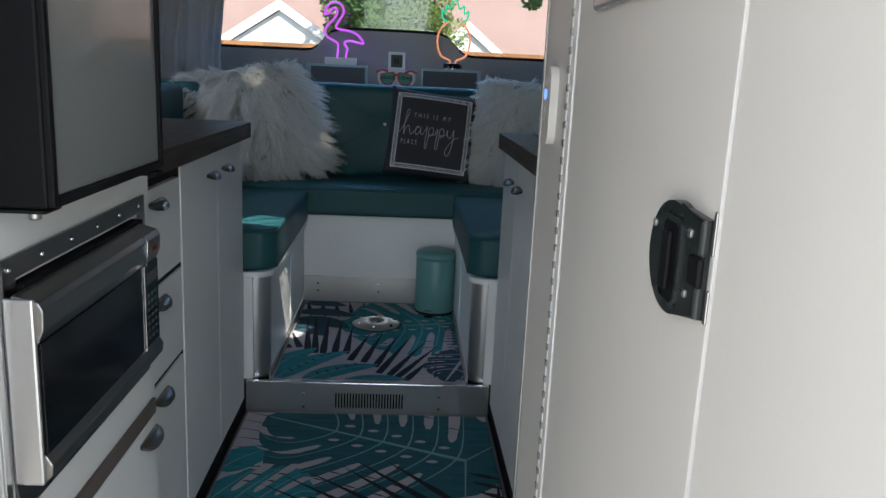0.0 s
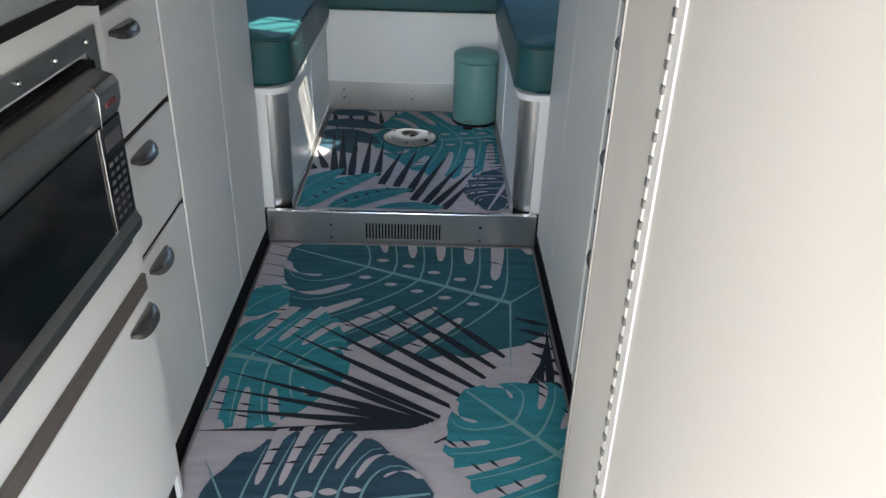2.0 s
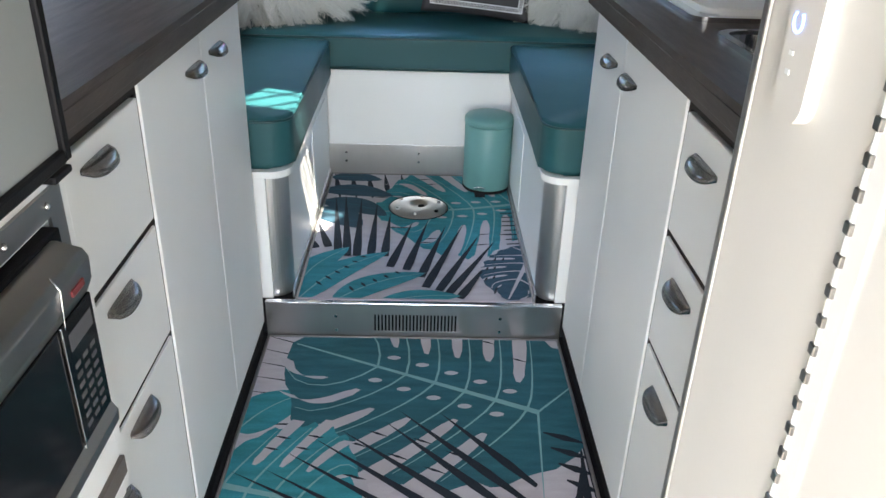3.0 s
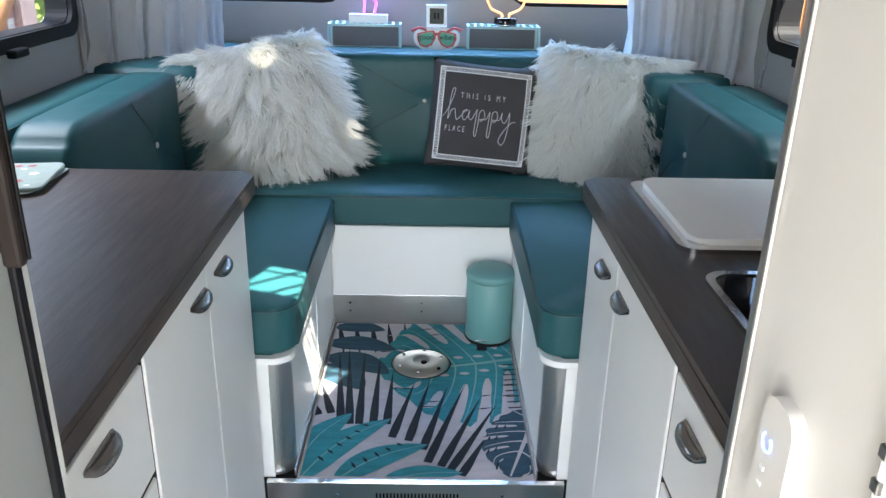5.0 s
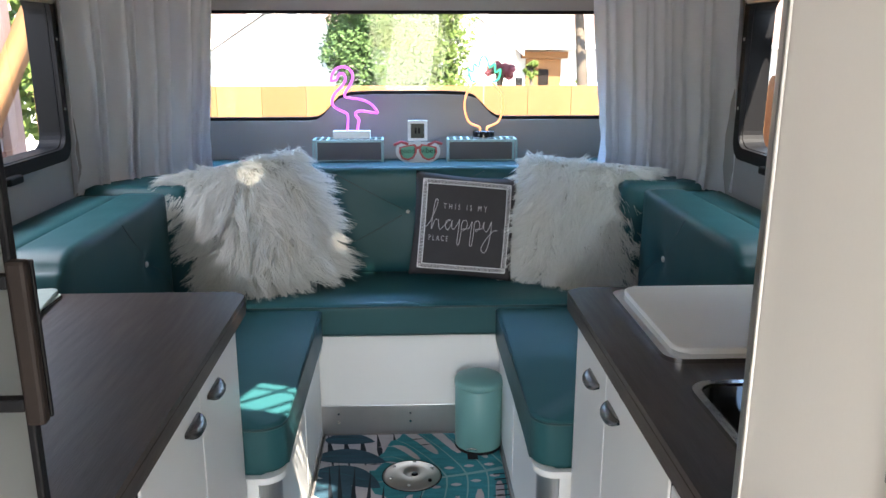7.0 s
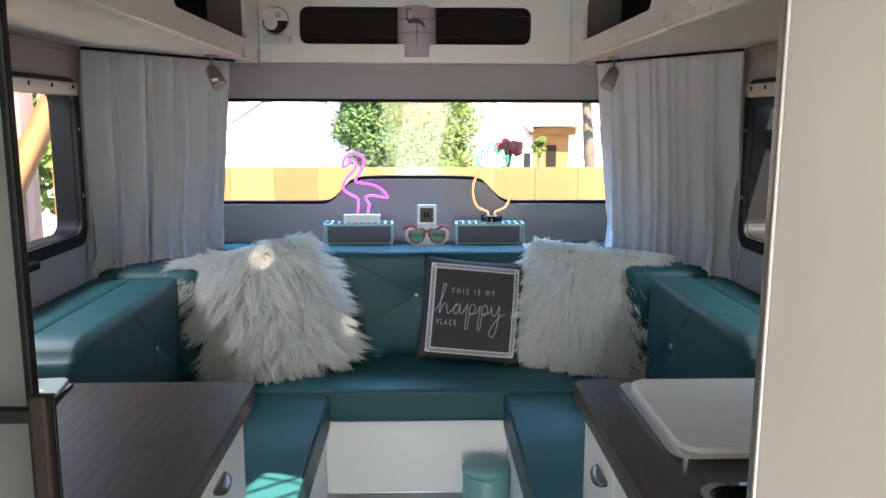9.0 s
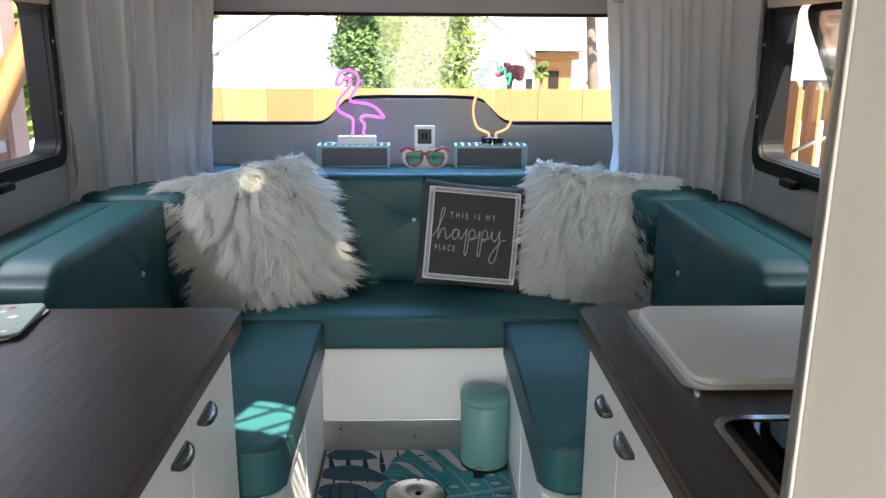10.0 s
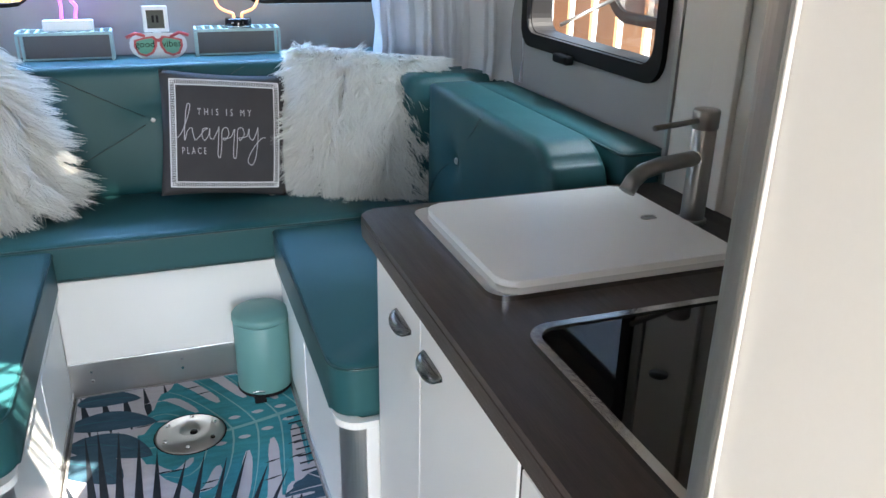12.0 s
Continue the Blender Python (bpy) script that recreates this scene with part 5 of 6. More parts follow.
part("frame", bm_ring([(-0.30, -0.26), (0.30, -0.26), (0.30, 0.26), (-0.30, 0.26)], rounded(-0.130, 0.165, -0.078, 0.078, 0.015), (0.02, 0), on_sun_opening, ZC + 0.041, ZC + 0.05), GELWHITE, vt)
for u in (-0.085, 0.005, 0.060, 0.095):
    part("blade", bm_plate([(u - 0.055, -0.08), (u - 0.043, -0.08), (u + 0.062, 0.08), (u + 0.050, 0.08)], on_sun_opening, ZC + 0.042, ZC + 0.047), GELWHITE, vt)
part("slat", bm_plate([(-0.165, 0.036), (0.165, 0.036), (0.165, 0.046), (-0.165, 0.046)], on_sun_opening, ZC + 0.0475, ZC + 0.0495), GELWHITE, vt)

# unseen plate added for sun spots round the pillows; tinted sheets dim them
SUN_TINT = clear("sun_dimming_tint", (0.34, 0.34, 0.33))
rv = thing("sun_opening", (0.68, 2.67, ZC), "unseen roof plate with round holes aimed to make sun spots", "vent", kind="structure")
for x0, x1, hx, hy, r in ((0.34, 0.62, 0.43, 2.755, 0.045), (0.62, 0.865, 0.795, 2.585, 0.032), (0.865, 1.02, 0.925, 2.64, 0.022)):
    part("plate", bm_ring([(x0, 2.46), (x1, 2.46), (x1, 2.88), (x0, 2.88)], [(hx + r * math.cos(k * math.tau / 20), hy + 1.4 * r * math.sin(k * math.tau / 20)) for k in range(20)], (hx, hy), in_xy, ZC + 0.041, ZC + 0.048), GELWHITE, rv)
    part("cover", bm_box(x0 + 0.01, x1 - 0.01, 2.50, 2.84, ZC + 0.050, ZC + 0.054), SUN_TINT, rv, "unseen tinted sheet dimming the sun spots")

# ---- rugs printed with jungle leaves ----
from mathutils.geometry import delaunay_2d_cdt

TEAL = material("rug_teal", (0.018, 0.240, 0.285), 0.95, grain=0.22, scale=9, fine=160, bump=0.6, stretch=(1, 5, 1), contrast=2.6)
SEA = material("rug_sea_green", (0.012, 0.112, 0.145), 0.95, grain=0.22, scale=9, fine=160, bump=0.6, stretch=(1, 5, 1), contrast=2.6)
NAVY = material("rug_navy", (0.018, 0.066, 0.105), 0.95, grain=0.22, scale=9, fine=160, bump=0.6, stretch=(1, 5, 1), contrast=2.6)
INKY = material("rug_ink", (0.004, 0.010, 0.020), 0.95, grain=0.2, scale=25, fine=500, bump=0.6)
VEIN = material("rug_pale_teal", (0.19, 0.38, 0.39), 0.95, grain=0.2, scale=25, fine=500, bump=0.6)
PALE = material("rug_pale_lilac", (0.45, 0.42, 0.45), 0.95, grain=0.15, scale=20, fine=500, bump=0.6)


def clip(poly, box):
    for ax, lim, sg in ((0, box[0], 1), (0, box[1], -1), (1, box[2], 1), (1, box[3], -1)):
        out = []
        for i, p in enumerate(poly):
            q = poly[i - 1]
            a, b = sg * (q[ax] - lim) >= 0, sg * (p[ax] - lim) >= 0
            if a != b:
                t = (lim - q[ax]) / (p[ax] - q[ax])
                out.append((q[0] + t * (p[0] - q[0]), q[1] + t * (p[1] - q[1])))
            if b:
                out.append(p)
        poly = out
        if len(poly) < 3:
            return []
    return poly


class Rug:
    def __init__(self, ob, box, z):
        self.ob, self.box, self.z, self.layer = ob, box, z, 0

    def lay(self, name, polys, mat):
        self.layer += 1
        z = self.z + 0.00018 * self.layer
        for i, poly in enumerate(polys):
            c = clip(poly, self.box)
            if len(c) < 3:
                continue
            bm = bmesh.new()
            flat, _, tris, *_ = delaunay_2d_cdt([Vector(p) for p in c], [], [list(range(len(c)))], 1, 1e-5)
            corners = [bm.verts.new((p.x, p.y, z + 0.000004 * i)) for p in flat]
            for tri in tris:
                fc = bm.faces.new([corners[n] for n in tri])
                fc.normal_update()
                if fc.normal.z < 0:
                    fc.normal_flip()
            me = bpy.data.meshes.new(name)
            bm.to_mesh(me)
            bm.free()
            me.materials.append(mat)
            o = new(name, me)
            o.parent = self.ob
            o.matrix_parent_inverse = world_of(self.ob).inverted()


def spike(a, b, w, lean=0.45, root=0.25):
    a, b = Vector(a), Vector(b)
    d = b - a
    q = Vector((-d.y, d.x)).normalized() * w / 2
    m = a + d * lean
    return [tuple(a - q * root), tuple(m - q), tuple(b), tuple(m + q), tuple(a + q * root)]


def ribbon(pts, w0, w1):
    left, right = [], []
    n = len(pts)
    for i, p in enumerate(pts):
        a, b = Vector(pts[max(0, i - 1)]), Vector(pts[min(n - 1, i + 1)])
        d = (b - a).normalized()
        w = (w0 + (w1 - w0) * i / (n - 1)) / 2
        left.append((p[0] - d.y * w, p[1] + d.x * w))
        right.append((p[0] + d.y * w, p[1] - d.x * w))
    return left + right[::-1]


def split_leaf(rug, base, tip, hw, mat, lobes=5, seed=0, heart=0.24, vein=VEIN, slot=PALE, bend=0.0, gap=1.0, holes=True):
    """A split monstera leaf: heart-shaped blade, pale slots between the ribs, pale veins."""
    rnd = random.Random(seed)
    base, tip = Vector(base), Vector(tip)
    ln = (tip - base).length
    e = (tip - base) / ln
    f = Vector((-e.y, e.x))

    def at(s, d):
        p = base + e * (s * ln) + f * (d + bend * math.sin(max(0, s) * math.pi))
        return (p.x, p.y)

    def width(s):
        c, a = (1 - heart) / 2, (1 + heart) / 2
        k = max(0.0, 1 - ((s - c) / a) ** 2)
        return hw * k ** 0.55 * (1 if s < 0.7 else 1 - 0.35 * (s - 0.7) / 0.3)

    ss = [-heart + (1 + heart) * k / 30 for k in range(31)]
    wob = [1 + 0.05 * math.sin(k * 1.7 + seed) for k in range(31)]
    blade = [at(s, width(s) * w) for s, w in zip(ss, wob)] + [at(s, -width(s) * w) for s, w in list(zip(ss, wob))[::-1][1:-1]]
    rug.lay("leaf_print", [blade], mat)
    slots, veins = [], [ribbon([at(-0.02 + 1.0 * k / 8, 0) for k in range(9)], 0.017, 0.005)]
    for sg in (1, -1):
        for k in range(lobes):
            s0 = 0.02 + 0.72 * k / lobes
            reach = 0.24 + 0.10 * k / lobes
            pts = []
            for i in range(7):
                t = i / 6
                s = s0 + reach * (t ** 1.3) - 0.10 * (1 - k / lobes) * t
                pts.append(at(s, sg * width(min(0.97, s)) * 0.95 * t))
            veins.append(ribbon(pts, 0.006, 0.0018))
            s1 = s0 + 0.36 / lobes
            t0, t1 = rnd.uniform(0.30, 0.46), rnd.uniform(1.02, 1.16)
            sl, sr = [], []
            for i in range(9):
                t = t0 + (t1 - t0) * i / 8
                s = s1 + reach * (t ** 1.3) - 0.10 * (1 - k / lobes) * t
                w = 0.30 * gap / lobes * (0.55 + 0.45 * (i / 8) ** 0.8) * (0.5 if i == 0 else 1) * rnd.uniform(0.93, 1.07)
                d = sg * width(min(0.97, s)) * t
                sl.append(at(s - w / 2, d))
                sr.append(at(s + w / 2, d))
            slots.append(sl + sr[::-1])
            if holes and k < lobes - 1:
                t = 0.16
                c = at(s1 + 0.03, sg * width(s1) * t)
                slots.append([(c[0] + 0.012 * math.cos(w) * (1 + .5 * math.cos(w) ** 2), c[1] + 0.009 * math.sin(w)) for w in [i * math.tau / 12 for i in range(12)]])
    for sg in (1, -1):
        veins.append(ribbon([at(-0.02 - 0.14 * t, sg * hw * 0.75 * t) for t in (0, .25, .5, .75, 1)], 0.006, 0.002))
    rug.lay("leaf_slot_print", slots, slot)
    cross = []
    for q in slots:
        if len(q) > 14 and rnd.random() < 0.6:
            for j in (3, 5):
                u, v = Vector(q[j]), Vector(q[-1 - j])
                if (u - v).length > 0.04:
                    continue
                cross.append(spike(tuple(u), tuple(v + (v - u) * 0.1 + e * 0.01), 0.007, 0.5))
    rug.lay("frond_print", cross, INKY)
    rug.lay("leaf_vein_print", veins, vein)


def plain_leaf(rug, a, b, hw, mat, vein=VEIN, curve=0.15):
    a, b = Vector(a), Vector(b)
    d = b - a
    f = Vector((-d.y, d.x)).normalized()
    up, dn, rib = [], [], []
    for k in range(15):
        t = k / 14
        c = a + d * t + f * curve * d.length * math.sin(t * math.pi) * 0.6
        w = hw * math.sin(math.pi * t ** 0.8) ** 0.7
        up.append(tuple(c + f * w))
        dn.append(tuple(c - f * w))
        rib.append(tuple(c))
    rug.lay("leaf_print", [up + dn[::-1]], mat)
    rug.lay("leaf_vein_print", [ribbon(rib, 0.005, 0.0015)], vein)


def rug_body(name, x0, x1, y0, y1, z0, z1, label):
    t = thing(name, ((x0 + x1) / 2, (y0 + y1) / 2, z0), label, "rug", "jungle-leaf rugs")
    part("woven_base", bm_box(x0, x1, y0, y1, z0, z1, 0.001, 1), RUG, t)
    bind = material("grey_binding", (0.24, 0.23, 0.23), 0.9)
    for a, b in (((x0, y0), (x0, y1)), ((x1, y0), (x1, y1)), ((x0, y1), (x1, y1))):
        part("binding", bm_tube([(a[0], a[1], z1 - 0.001), (b[0], b[1], z1 - 0.001)], 0.0045, 6), bind, t, "grey bound edge")
    return Rug(t, (x0 + 0.004, x1 - 0.004, y0 + 0.002, y1 - 0.003), z1)


rug = rug_body("rug", 0.377, 1.148, 0.70, 2.436, 0.0, 0.005, "teal and navy jungle-leaf rug in the aisle")
rug.lay("stripe_print", [spike((0.86 + 0.05 * k, 1.60 + 0.012 * k), (1.14, 1.78 + 0.055 * k), 0.020) for k in range(7)] + [spike((0.80, 2.26 - 0.03 * k), (0.34, 2.45 - 0.062 * k), 0.011) for k in range(7)], INKY)
plain_leaf(rug, (0.37, 2.05), (0.52, 2.20), 0.060, TEAL)
split_leaf(rug, (1.045, 2.137), (0.445, 2.405), 0.345, SEA, 6, 5, 0.24, gap=1.35)
rug.lay("stripe_print", [spike((1.06 + 0.010 * k, 2.06 - 0.05 * k), (1.16, 2.02 - 0.05 * k), 0.020) for k in range(6)], INKY)
split_leaf(rug, (0.375, 1.885), (0.665, 1.815), 0.225, TEAL, 4, 9, 0.14, gap=1.35, holes=False)
tips = [(0.824, 2.127), (0.729, 2.133), (0.697, 2.094), (0.598, 2.063), (0.543, 2.033), (0.489, 1.987), (0.455, 1.932), (0.385, 1.925), (0.375, 1.823), (0.370, 1.762), (0.365, 1.690), (0.360, 1.619)]
for k, tip in enumerate(tips):
    g = k / (len(tips) - 1)
    root = (1.025 - 0.16 * min(1, g * 1.75) - 0.10 * max(0, g - 0.57), 1.890 - 0.225 * min(1, g * 1.75) ** 0.9 - 0.05 * max(0, g - 0.57))
    rug.lay("frond_print", [spike(root, tip, 0.023, 0.28, 0.5)], INKY)
rug.lay("stem_print", [ribbon([(0.80, 1.628), (0.86, 1.650), (0.905, 1.690), (0.975, 1.785), (1.03, 1.895)], 0.010, 0.005)], PALE)
split_leaf(rug, (0.50, 1.40), (0.86, 1.46), 0.20, NAVY, 6, 5, 0.20, gap=1.3, holes=True)
split_leaf(rug, (1.150, 1.52), (0.925, 1.765), 0.190, TEAL, 4, 13, 0.40, gap=1.1, holes=False)
split_leaf(rug, (0.80, 0.92), (0.70, 1.26), 0.20, SEA, 5, 2, 0.2)
split_leaf(rug, (1.08, 0.98), (0.98, 1.32), 0.16, TEAL, 4, 6, 0.2)

rear_rug = rug_body("rug", 0.452, 1.078, 2.458, 3.348, 0.104, 0.1095, "teal and navy jungle-leaf rug between the benches")
rear_rug.lay("stripe_print", [spike((0.50 + 0.055 * k, 3.13), (0.46 + 0.06 * k, 3.36), 0.020) for k in range(6)], INKY)
split_leaf(rear_rug, (1.090, 3.10), (0.620, 3.02), 0.335, TEAL, 5, 31, 0.06, gap=1.5, bend=0.02)
for a, b, w in (((0.452, 3.31), (0.635, 3.29), 0.042), ((0.435, 3.19), (0.680, 3.145), 0.050), ((0.445, 3.10), (0.665, 2.985), 0.056), ((0.425, 3.03), (0.590, 2.89), 0.060)):
    plain_leaf(rear_rug, a, b, w, NAVY, SEA)
low = [(0.466, 2.746), (0.503, 2.755), (0.537, 2.70), (0.563, 2.70), (0.590, 2.70), (0.631, 2.70), (0.671, 2.70), (0.689, 2.636), (0.736, 2.62), (0.777, 2.58), (0.791, 2.523), (0.827, 2.507), (0.851, 2.488), (0.881, 2.468)]
high = [(0.434, 2.836), (0.447, 2.943), (0.486, 3.14), (0.517, 3.163), (0.574, 3.134), (0.629, 3.095), (0.676, 3.008), (0.750, 2.945), (0.799, 2.957), (0.855, 2.922), (0.911, 2.934), (0.960, 2.865), (1.006, 2.824), (0.975, 2.679)]
rear_rug.lay("frond_print", [spike(a, b, 0.026, 0.15, 0.9) for a, b in zip(low, high)], INKY)
for a, b, w in (((0.440, 2.50), (0.564, 2.755), 0.046), ((0.452, 2.44), (0.682, 2.728), 0.048), ((0.545, 2.435), (0.790, 2.603), 0.046), ((0.66, 2.425), (0.885, 2.478), 0.036)):
    plain_leaf(rear_rug, a, b, w, TEAL)
rear_rug.lay("stripe_print", [spike((0.492 + 0.022 * k, 2.545 + 0.030 * k), (0.512 + 0.022 * k, 2.520 + 0.034 * k), 0.010) for k in range(6)] + [spike((0.585 + 0.03 * k, 2.520 + 0.022 * k), (0.600 + 0.03 * k, 2.490 + 0.026 * k), 0.010) for k in range(5)], INKY)
split_leaf(rear_rug, (1.10, 2.72), (1.01, 2.46), 0.115, NAVY, 4, 41, 0.25, gap=0.8, holes=False, vein=PALE)
rear_rug.lay("stripe_print", [ribbon([(1.035, 2.79 + 0.032 * k), (1.078, 2.795 + 0.032 * k)], 0.007, 0.007) for k in range(9)], INKY)

# ---- outside ----
bm = bmesh.new()
ys = [-400, -60, -10, 0, 5, 7, 9, 12, 15, 20, 30, 60, 150, 600]
xs = [-600, -150, -40, -12, -4, 0, 4, 12, 40, 150, 600]


def ground_z(y):
    return -0.5 if y < 7 else (-0.5 - 0.8 * (y - 7) / 8 if y < 15 else -1.3)


rows = [[bm.verts.new((x, y, ground_z(y))) for x in xs] for y in ys]
for a, b in zip(rows, rows[1:]):
    for k in range(len(xs) - 1):
        bm.faces.new((a[k], a[k + 1], b[k + 1], b[k]))
solid("ground", bm, material("pale_concrete_drive", (0.42, 0.40, 0.37), 0.9, grain=0.15, scale=0.8, fine=25, bump=0.4), "pale concrete drive and yard round the camper", "ground", "structure")



def fence(name, label, start, step_dir, count, width, gap, top, dogear, behind):
    """Upright boards along a line, with two rails on the far side."""
    s, d, n = Vector((*start, 0)), Vector((*step_dir, 0)).normalized(), Vector((*behind, 0))
    f = thing(name, (start[0], start[1], -0.5), label, "fence")
    ang = math.atan2(d.y, d.x)
    e = dogear
    prof = [(0, -0.5), (width, -0.5), (width, top - e), (width - e, top), (e, top), (0, top - e)] if e else [(0, -0.5), (width, -0.5), (width, top), (0, top)]
    me = None
    for k in range(count):
        m = pose(0, 0, 0, 0, 0, math.degrees(ang))
        m.translation = s + d * k * (width + gap)
        if me is None:
            o = part("board", bm_plate(prof, in_xz, 0.0, 0.018), OUTWOOD, f)
            me = o.data
            o.matrix_parent_inverse = world_of(f).inverted()
        else:
            o = new("board", me)
            o.parent = f
            o.matrix_parent_inverse = world_of(f).inverted()
        o.matrix_basis = m
    ln = count * (width + gap)
    for z in (-0.2, 0.8):
        c0, c1 = s + n * 0.03, s + d * ln + n * 0.03
        part("rail", bm_tube([(c0.x, c0.y, z), (c1.x, c1.y, z)], 0.04, 4), OUTWOOD, f)
    return f


fence("board_fence", "cedar board fence close behind the camper", (-1.42, 5.50), (1, 0), 17, 0.261, 0.003, 1.25, 0.0, (0, 1))
fence("picket_fence", "cedar picket fence with clipped tops beside the camper", (2.94, 1.6), (0, 1), 16, 0.17, 0.075, 1.31, 0.035, (1, 0))

BRICK = material("pinkish_brick", (0.20, 0.095, 0.07), 0.9, grain=0.15, scale=8, fine=80, bump=0.3, spread=0.3)
MORTAR = material("mortar", (0.40, 0.37, 0.34), 0.95)
bw = thing("brick_wall", (-2.0, 5.2, -0.5), "pinkish brick house wall with a pale corner post", "wall")
part("core", bm_box(-2.30, -1.912, 3.2, 6.05, -0.5, 2.05), MORTAR, bw)
bmesh_shared = None
for r in range(23):
    for c in range(13):
        y0 = 3.2 + c * 0.22 + (0.11 if r % 2 else 0)
        if y0 + 0.21 > 6.06 or y0 < 4.3:
            continue
        if bmesh_shared is None:
            o = part("brick", bm_box(0, 0.014, 0, 0.208, 0, 0.062, 0.003, 1), BRICK, bw)
            bmesh_shared = o.data
        else:
            o = new("brick", bmesh_shared)
            o.parent = bw
            o.matrix_parent_inverse = world_of(bw).inverted()
        o.matrix_basis = Matrix.Translation((-1.912, y0, 0.3 + r * 0.074))
part("corner_post", bm_box(-2.05, -1.86, 6.06, 6.26, -0.5, 2.2, 0.005), material("pinkish_trim", (0.36, 0.25, 0.22), 0.7), bw, "pale painted corner post")
br = thing("timber_brace", (-1.84, 5.9, 1.1), "diagonal cedar timber brace by the brick wall", "beam")
part("beam", bm_tube([(-1.80, 5.52, 0.90), (-1.80, 6.62, 1.82)], 0.085, 4), OUTWOOD, br)
part("post", bm_box(-1.86, -1.74, 6.48, 6.60, -0.5, 2.4, 0.004), OUTWOOD, br)


def house(name, label, gx, gy, apex, half, eave, x0, x1, ridge_z, door_x=None):
    h = thing(name, (gx, gy, -1.3), label, "house")
    k = (apex - eave) / half
    part("gable_wall", bm_plate([(gx - half * 0.9, -1.3), (gx + half * 0.9, -1.3), (gx + half * 0.9, eave), (gx, apex - 0.12), (gx - half * 0.9, eave)], in_xz, gy + 0.06, gy + 4), SIDING, h, "white gable wall")
    for sg in (-1, 1):
        a, b = (gx, apex), (gx + sg * half * 1.08, apex - half * 1.08 * k)
        part("gable_roof", bm_plate([a, b, (b[0], b[1] + 0.10), (a[0], a[1] + 0.12)], in_xz, gy, gy + 4.5), ROOF, h, "brown shingle roof")
        part("fascia", bm_plate([(a[0], a[1] - 0.10), (b[0], b[1] - 0.10), (b[0], b[1] + 0.11), (a[0], a[1] + 0.13)], in_xz, gy - 0.04, gy - 0.002), SIDING, h, "white fascia board")
    part("wall", bm_box(x0 + 0.4, x1 - 0.4, gy + 1.4, gy + 8, -1.3, eave + 0.1), SIDING, h)
    prof = [(gy + 0.9, eave), (gy + 5, ridge_z), (gy + 9, eave), (gy + 9, eave + 0.12), (gy + 5, ridge_z + 0.14), (gy + 0.9, eave + 0.12)]
    part("roof", bm_plate(prof, in_yz, x0, x1), ROOF, h, "brown shingle roof")
    part("gutter", bm_box(x0, x1, gy + 0.82, gy + 0.90, eave - 0.02, eave + 0.12), SIDING, h)
    if door_x:
        dr = part("door", bm_box(door_x, door_x + 0.85, gy + 1.30, gy + 1.398, -1.3, 1.15), OUTWOOD, h, "brown timber porch door")
        part("panel", bm_box(door_x + 0.30, door_x + 0.55, gy + 1.28, gy + 1.30, -0.9, 0.9), BROWN, dr)
        part("lintel", bm_box(door_x - 0.12, door_x + 1.0, gy + 1.20, gy + 1.398, 1.16, 1.32), OUTWOOD, h)
    for wx in (x0 + 1.2, x1 - 1.8):
        wd = part("window", bm_box(wx, wx + 0.9, gy + 1.37, gy + 1.398, -0.3, 0.7), BLACKGLASS, h)
        part("frame", bm_ring([(wx - .06, -.36), (wx + .96, -.36), (wx + .96, .76), (wx - .06, .76)], [(wx, -.3), (wx + .9, -.3), (wx + .9, .7), (wx, .7)], (wx + .45, .2), in_xz, gy + 1.34, gy + 1.369), SIDING, wd)
    return h


house("house", "white-gabled bungalow with brown shingle roof", -2.02, 18.7, 2.46, 1.75, 1.32, -11.0, -0.9, 4.4)
house("house", "white-gabled bungalow with brown roof and timber porch door", 2.30, 18.9, 2.20, 1.0, 1.40, 1.45, 12.0, 4.6, 3.62)


def tree(name, label, x, y, ground, trunk_h, crown, clumps, leaves, leaf_mat, size, seed, lean=(0, 0)):
    """Tapered trunk, limbs, and a crown of leaf clumps; crown: (centre z, radius across, radius up)."""
    rnd = random.Random(seed)
    t = thing(name, (x, y, ground), label, "tree")
    top = Vector((x + lean[0], y + lean[1], ground + trunk_h))
    r0 = max(0.04, 0.032 * trunk_h)
    part("trunk", bm_tube([(x, y, ground), (x + lean[0] * .4, y, ground + trunk_h * .5), top], [r0, r0 * .75, r0 * .5], 9), BARK, t)
    cz, ra, ru = crown
    centres = []
    for k in range(clumps):
        w, h = rnd.uniform(0, math.tau), rnd.uniform(-1, 1)
        q = rnd.uniform(0.35, 0.95) * math.sqrt(1 - h * h * 0.8)
        centres.append(Vector((top.x + ra * q * math.cos(w), top.y + ra * q * math.sin(w), cz + ru * h)))
    for c in centres[:6]:
        part("limb", bm_tube([top - Vector((0, 0, 0.2)), top.lerp(c, 0.55) + Vector((0, 0, 0.1)), c], [r0 * .4, r0 * .25, r0 * .1], 6), BARK, t)
    bm = bmesh.new()
    for c in centres:
        cr = rnd.uniform(0.20, 0.34) * (ra + ru) / 2
        for k in range(leaves):
            d = Vector((rnd.gauss(0, 1), rnd.gauss(0, 1), rnd.gauss(0, 1))).normalized() * cr * rnd.uniform(0.5, 1.05) ** 0.5
            p = c + d
            a = Vector((rnd.gauss(0, 1), rnd.gauss(0, 1), rnd.gauss(0, .6))).normalized()
            b = a.orthogonal().normalized()
            s = size * rnd.uniform(0.6, 1.3)
            bm.faces.new([bm.verts.new(p + v) for v in (-a * s, b * s * 0.45, a * s, -b * s * 0.45)])
    part("crown", bm, leaf_mat, t)
    return t


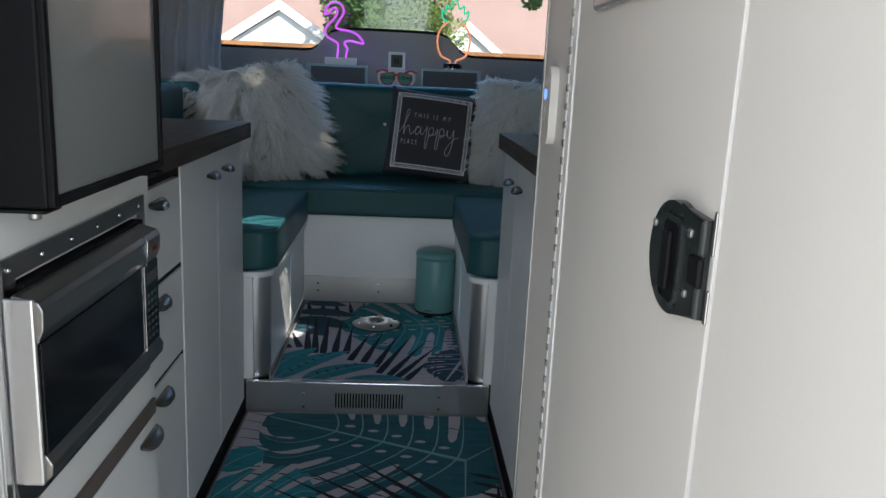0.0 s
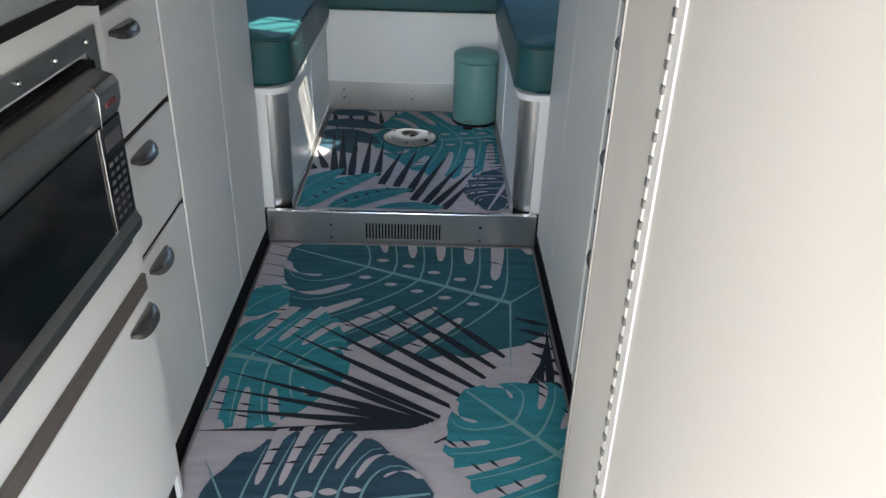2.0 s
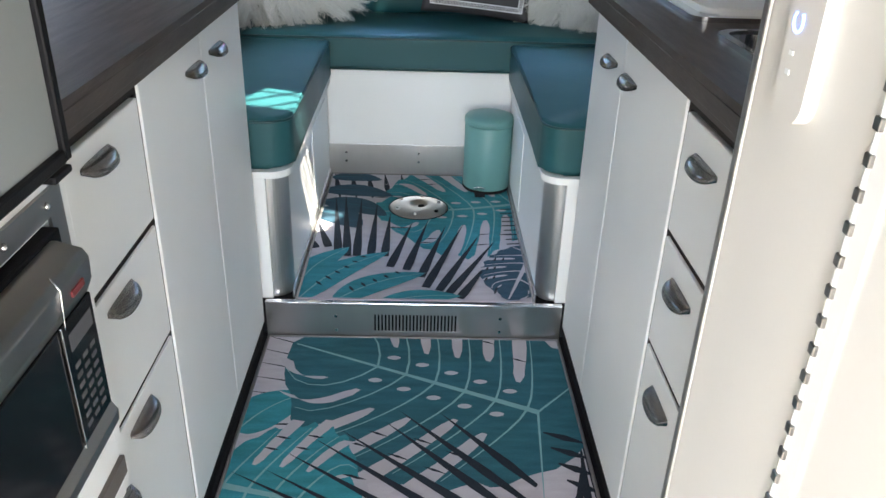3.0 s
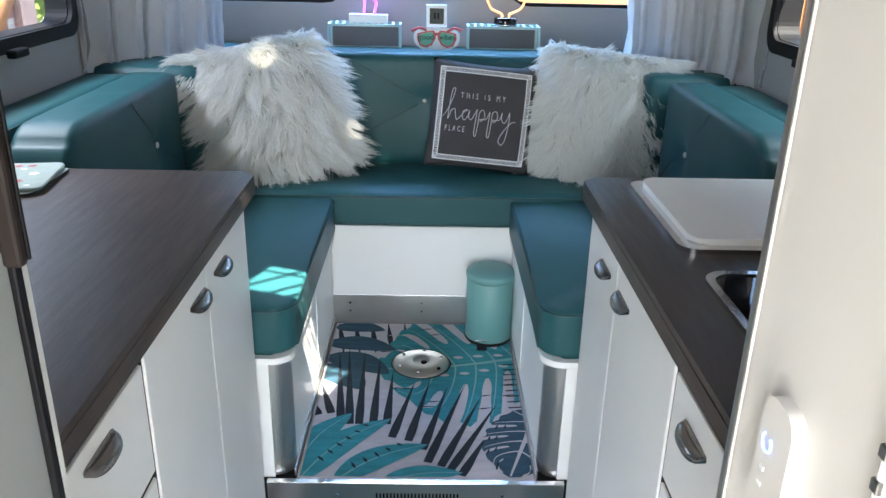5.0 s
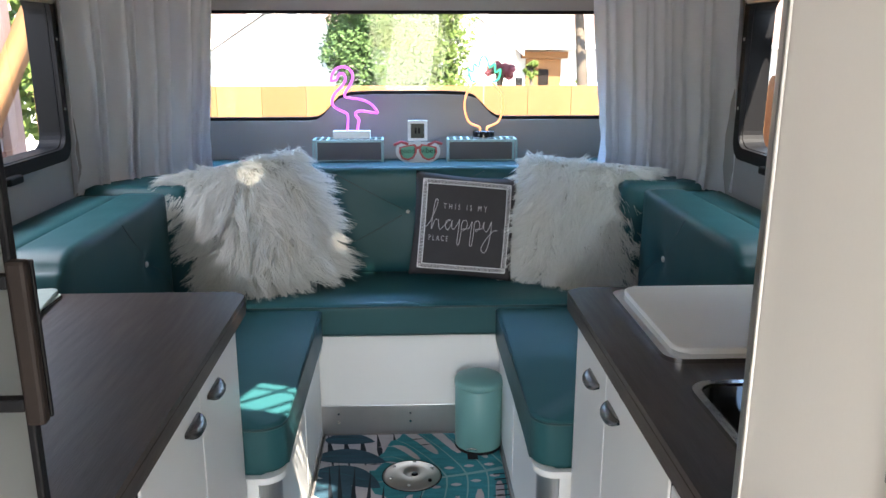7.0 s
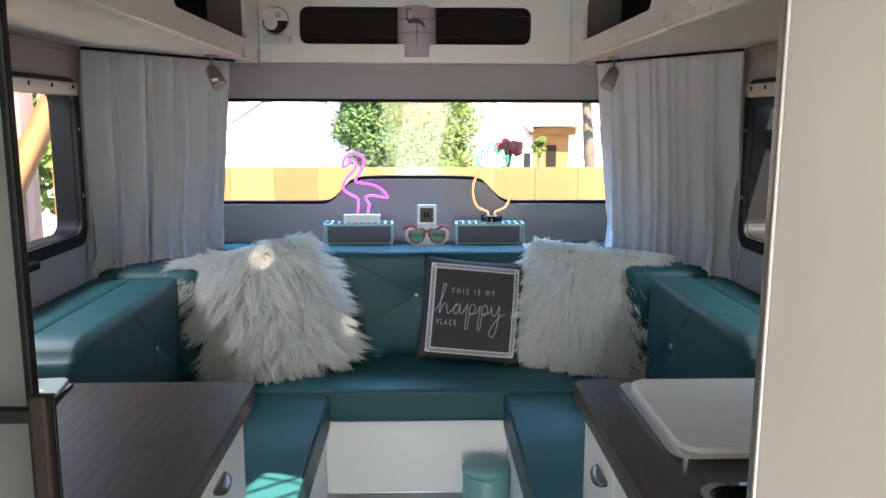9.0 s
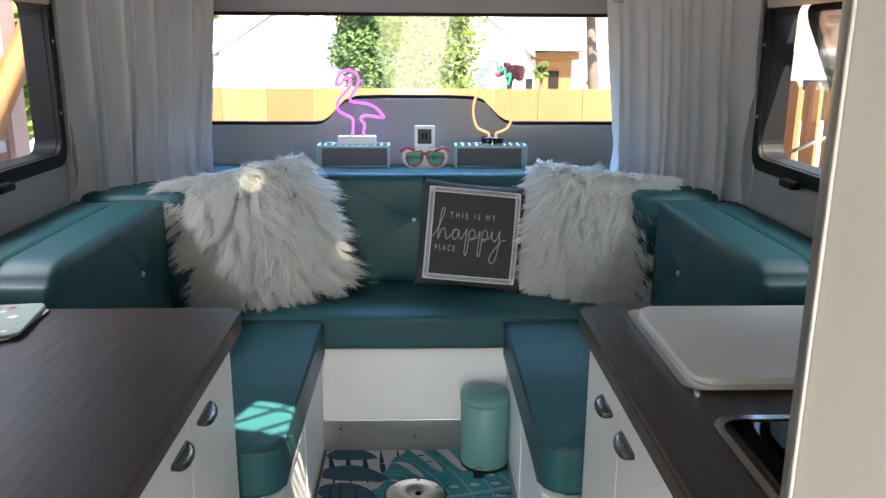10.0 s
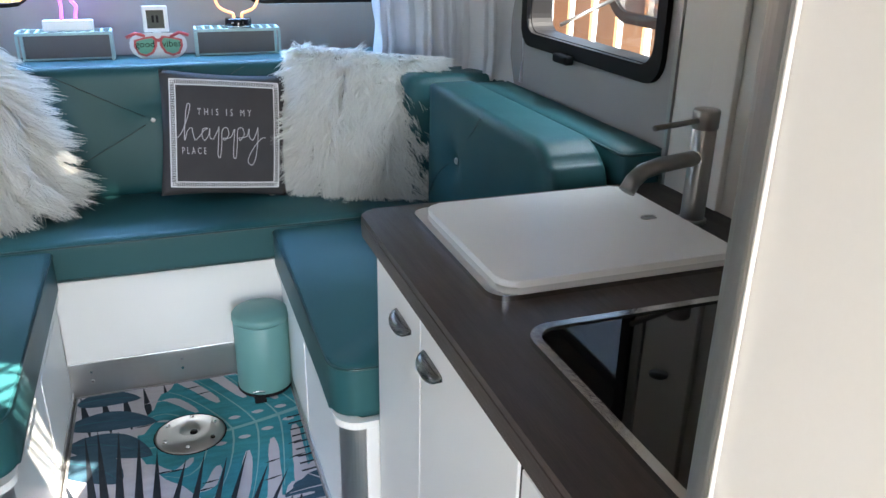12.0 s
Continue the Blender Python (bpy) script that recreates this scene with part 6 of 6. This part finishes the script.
tree("conifer", "dense yellow-green columnar conifer", 1.06, 12.4, -1.04, 1.0, (1.5, 0.44, 2.3), 110, 420, CYPRESS, 0.036, 11)
tree("broadleaf_tree", "leafy green broadleaf tree behind the fence", 0.0, 17.0, -1.3, 2.0, (2.4, 1.05, 1.7), 70, 420, LEAF, 0.05, 12)
tree("broadleaf_tree", "tall dark green tree between the houses", -2.2, 29.0, -1.3, 4.0, (5.0, 3.2, 3.6), 40, 150, LEAF, 0.20, 13)
tree("broadleaf_tree", "tall dark green tree between the houses", 1.2, 30.0, -1.3, 4.0, (5.5, 3.0, 4.0), 40, 150, LEAF, 0.20, 14)
tree("yard_tree", "slender tree with drooping leaves by the house", 3.35, 12.0, -1.0, 3.4, (3.0, 1.0, 0.8), 20, 90, LEAF, 0.09, 15, (-0.25, 0))
tree("broadleaf_tree", "shady green tree beyond the picket fence", 8.5, 10.0, -0.6, 2.2, (2.4, 2.2, 1.9), 40, 150, LEAF, 0.12, 16)
tree("broadleaf_tree", "bright green tree beside the brick wall", -3.4, 10.5, -0.9, 2.2, (2.4, 1.6, 1.9), 34, 140, CYPRESS, 0.12, 17)
tree("red_shrub", "low shrub with dark red leaves", 2.19, 13.2, -1.1, 2.05, (1.10, 0.24, 0.13), 26, 110, material("red_leaves", (0.42, 0.12, 0.14), 0.6, grain=0.3), 0.028, 18)
tree("round_shrub", "clipped yellow-green shrub by the porch", 3.42, 18.0, -1.3, 2.2, (0.98, 0.15, 0.17), 18, 110, CYPRESS, 0.035, 19)
tree("round_shrub", "clipped yellow-green shrub by the porch", 4.50, 18.0, -1.3, 2.0, (0.80, 0.13, 0.14), 16, 110, CYPRESS, 0.035, 20)

car = thing("parked_car", (-1.0, 13.6, -1.16), "pale parked car beyond the fence", "car")
PAINT = material("pale_car_paint", (0.62, 0.63, 0.64), 0.25, grain=0.02, coat=0.6)
side_profile = [(-2.2, 0.35), (-2.25, 0.75), (-1.9, 0.95), (-1.0, 1.05), (-0.45, 1.50), (0.9, 1.52), (1.6, 1.08), (2.2, 1.0), (2.28, 0.6), (2.2, 0.35)]
part("body", bm_plate([(-1.0 + u, -1.16 + v) for u, v in side_profile], in_xz, 12.8, 14.5), PAINT, car)
part("side_window", bm_plate([(-1.0 + u, -1.16 + v) for u, v in ((-0.85, 1.08), (-0.40, 1.44), (0.85, 1.46), (1.35, 1.10))], in_xz, 12.785, 12.799), BLACKGLASS, car)
for wx in (-2.4, 0.4):
    for wy in (12.86, 14.3):
        wheel = part("wheel", bm_tube([(wx, wy - 0.09, -0.82), (wx, wy + 0.09, -0.82)], 0.33, 24), RUBBER, car)
        part("rim", bm_tube([(wx, wy - 0.10, -0.82), (wx, wy - 0.085, -0.82)], 0.2, 16), STEEL, wheel)

# open outer flap of the right-hand window
fw = thing("awning_window", (1.93, 2.95, 1.62), "tinted awning window pane propped open outside", "window")


def on_flap(u, v, d):
    k = (1.62 - v) / 0.43
    return (1.925 + 0.20 * k + d, u, v)


part("frame", bm_ring(rounded(2.60, 3.24, 1.19, 1.62, 0.06), rounded(2.635, 3.205, 1.225, 1.60, 0.05), (2.92, 1.41), on_flap, 0.0, 0.014), BLACK, fw)
fp2 = part("pane", bm_plate(rounded(2.635, 3.205, 1.225, 1.60, 0.05), on_flap, 0.004, 0.008), clear("tinted_glass", (0.42, 0.40, 0.38)), fw, "smoke-tinted pane")
fp2.visible_shadow = False
part("arm", bm_tube([(1.91, 3.18, 1.19), (2.08, 3.18, 1.26)], 0.006, 6), STEEL, fw)
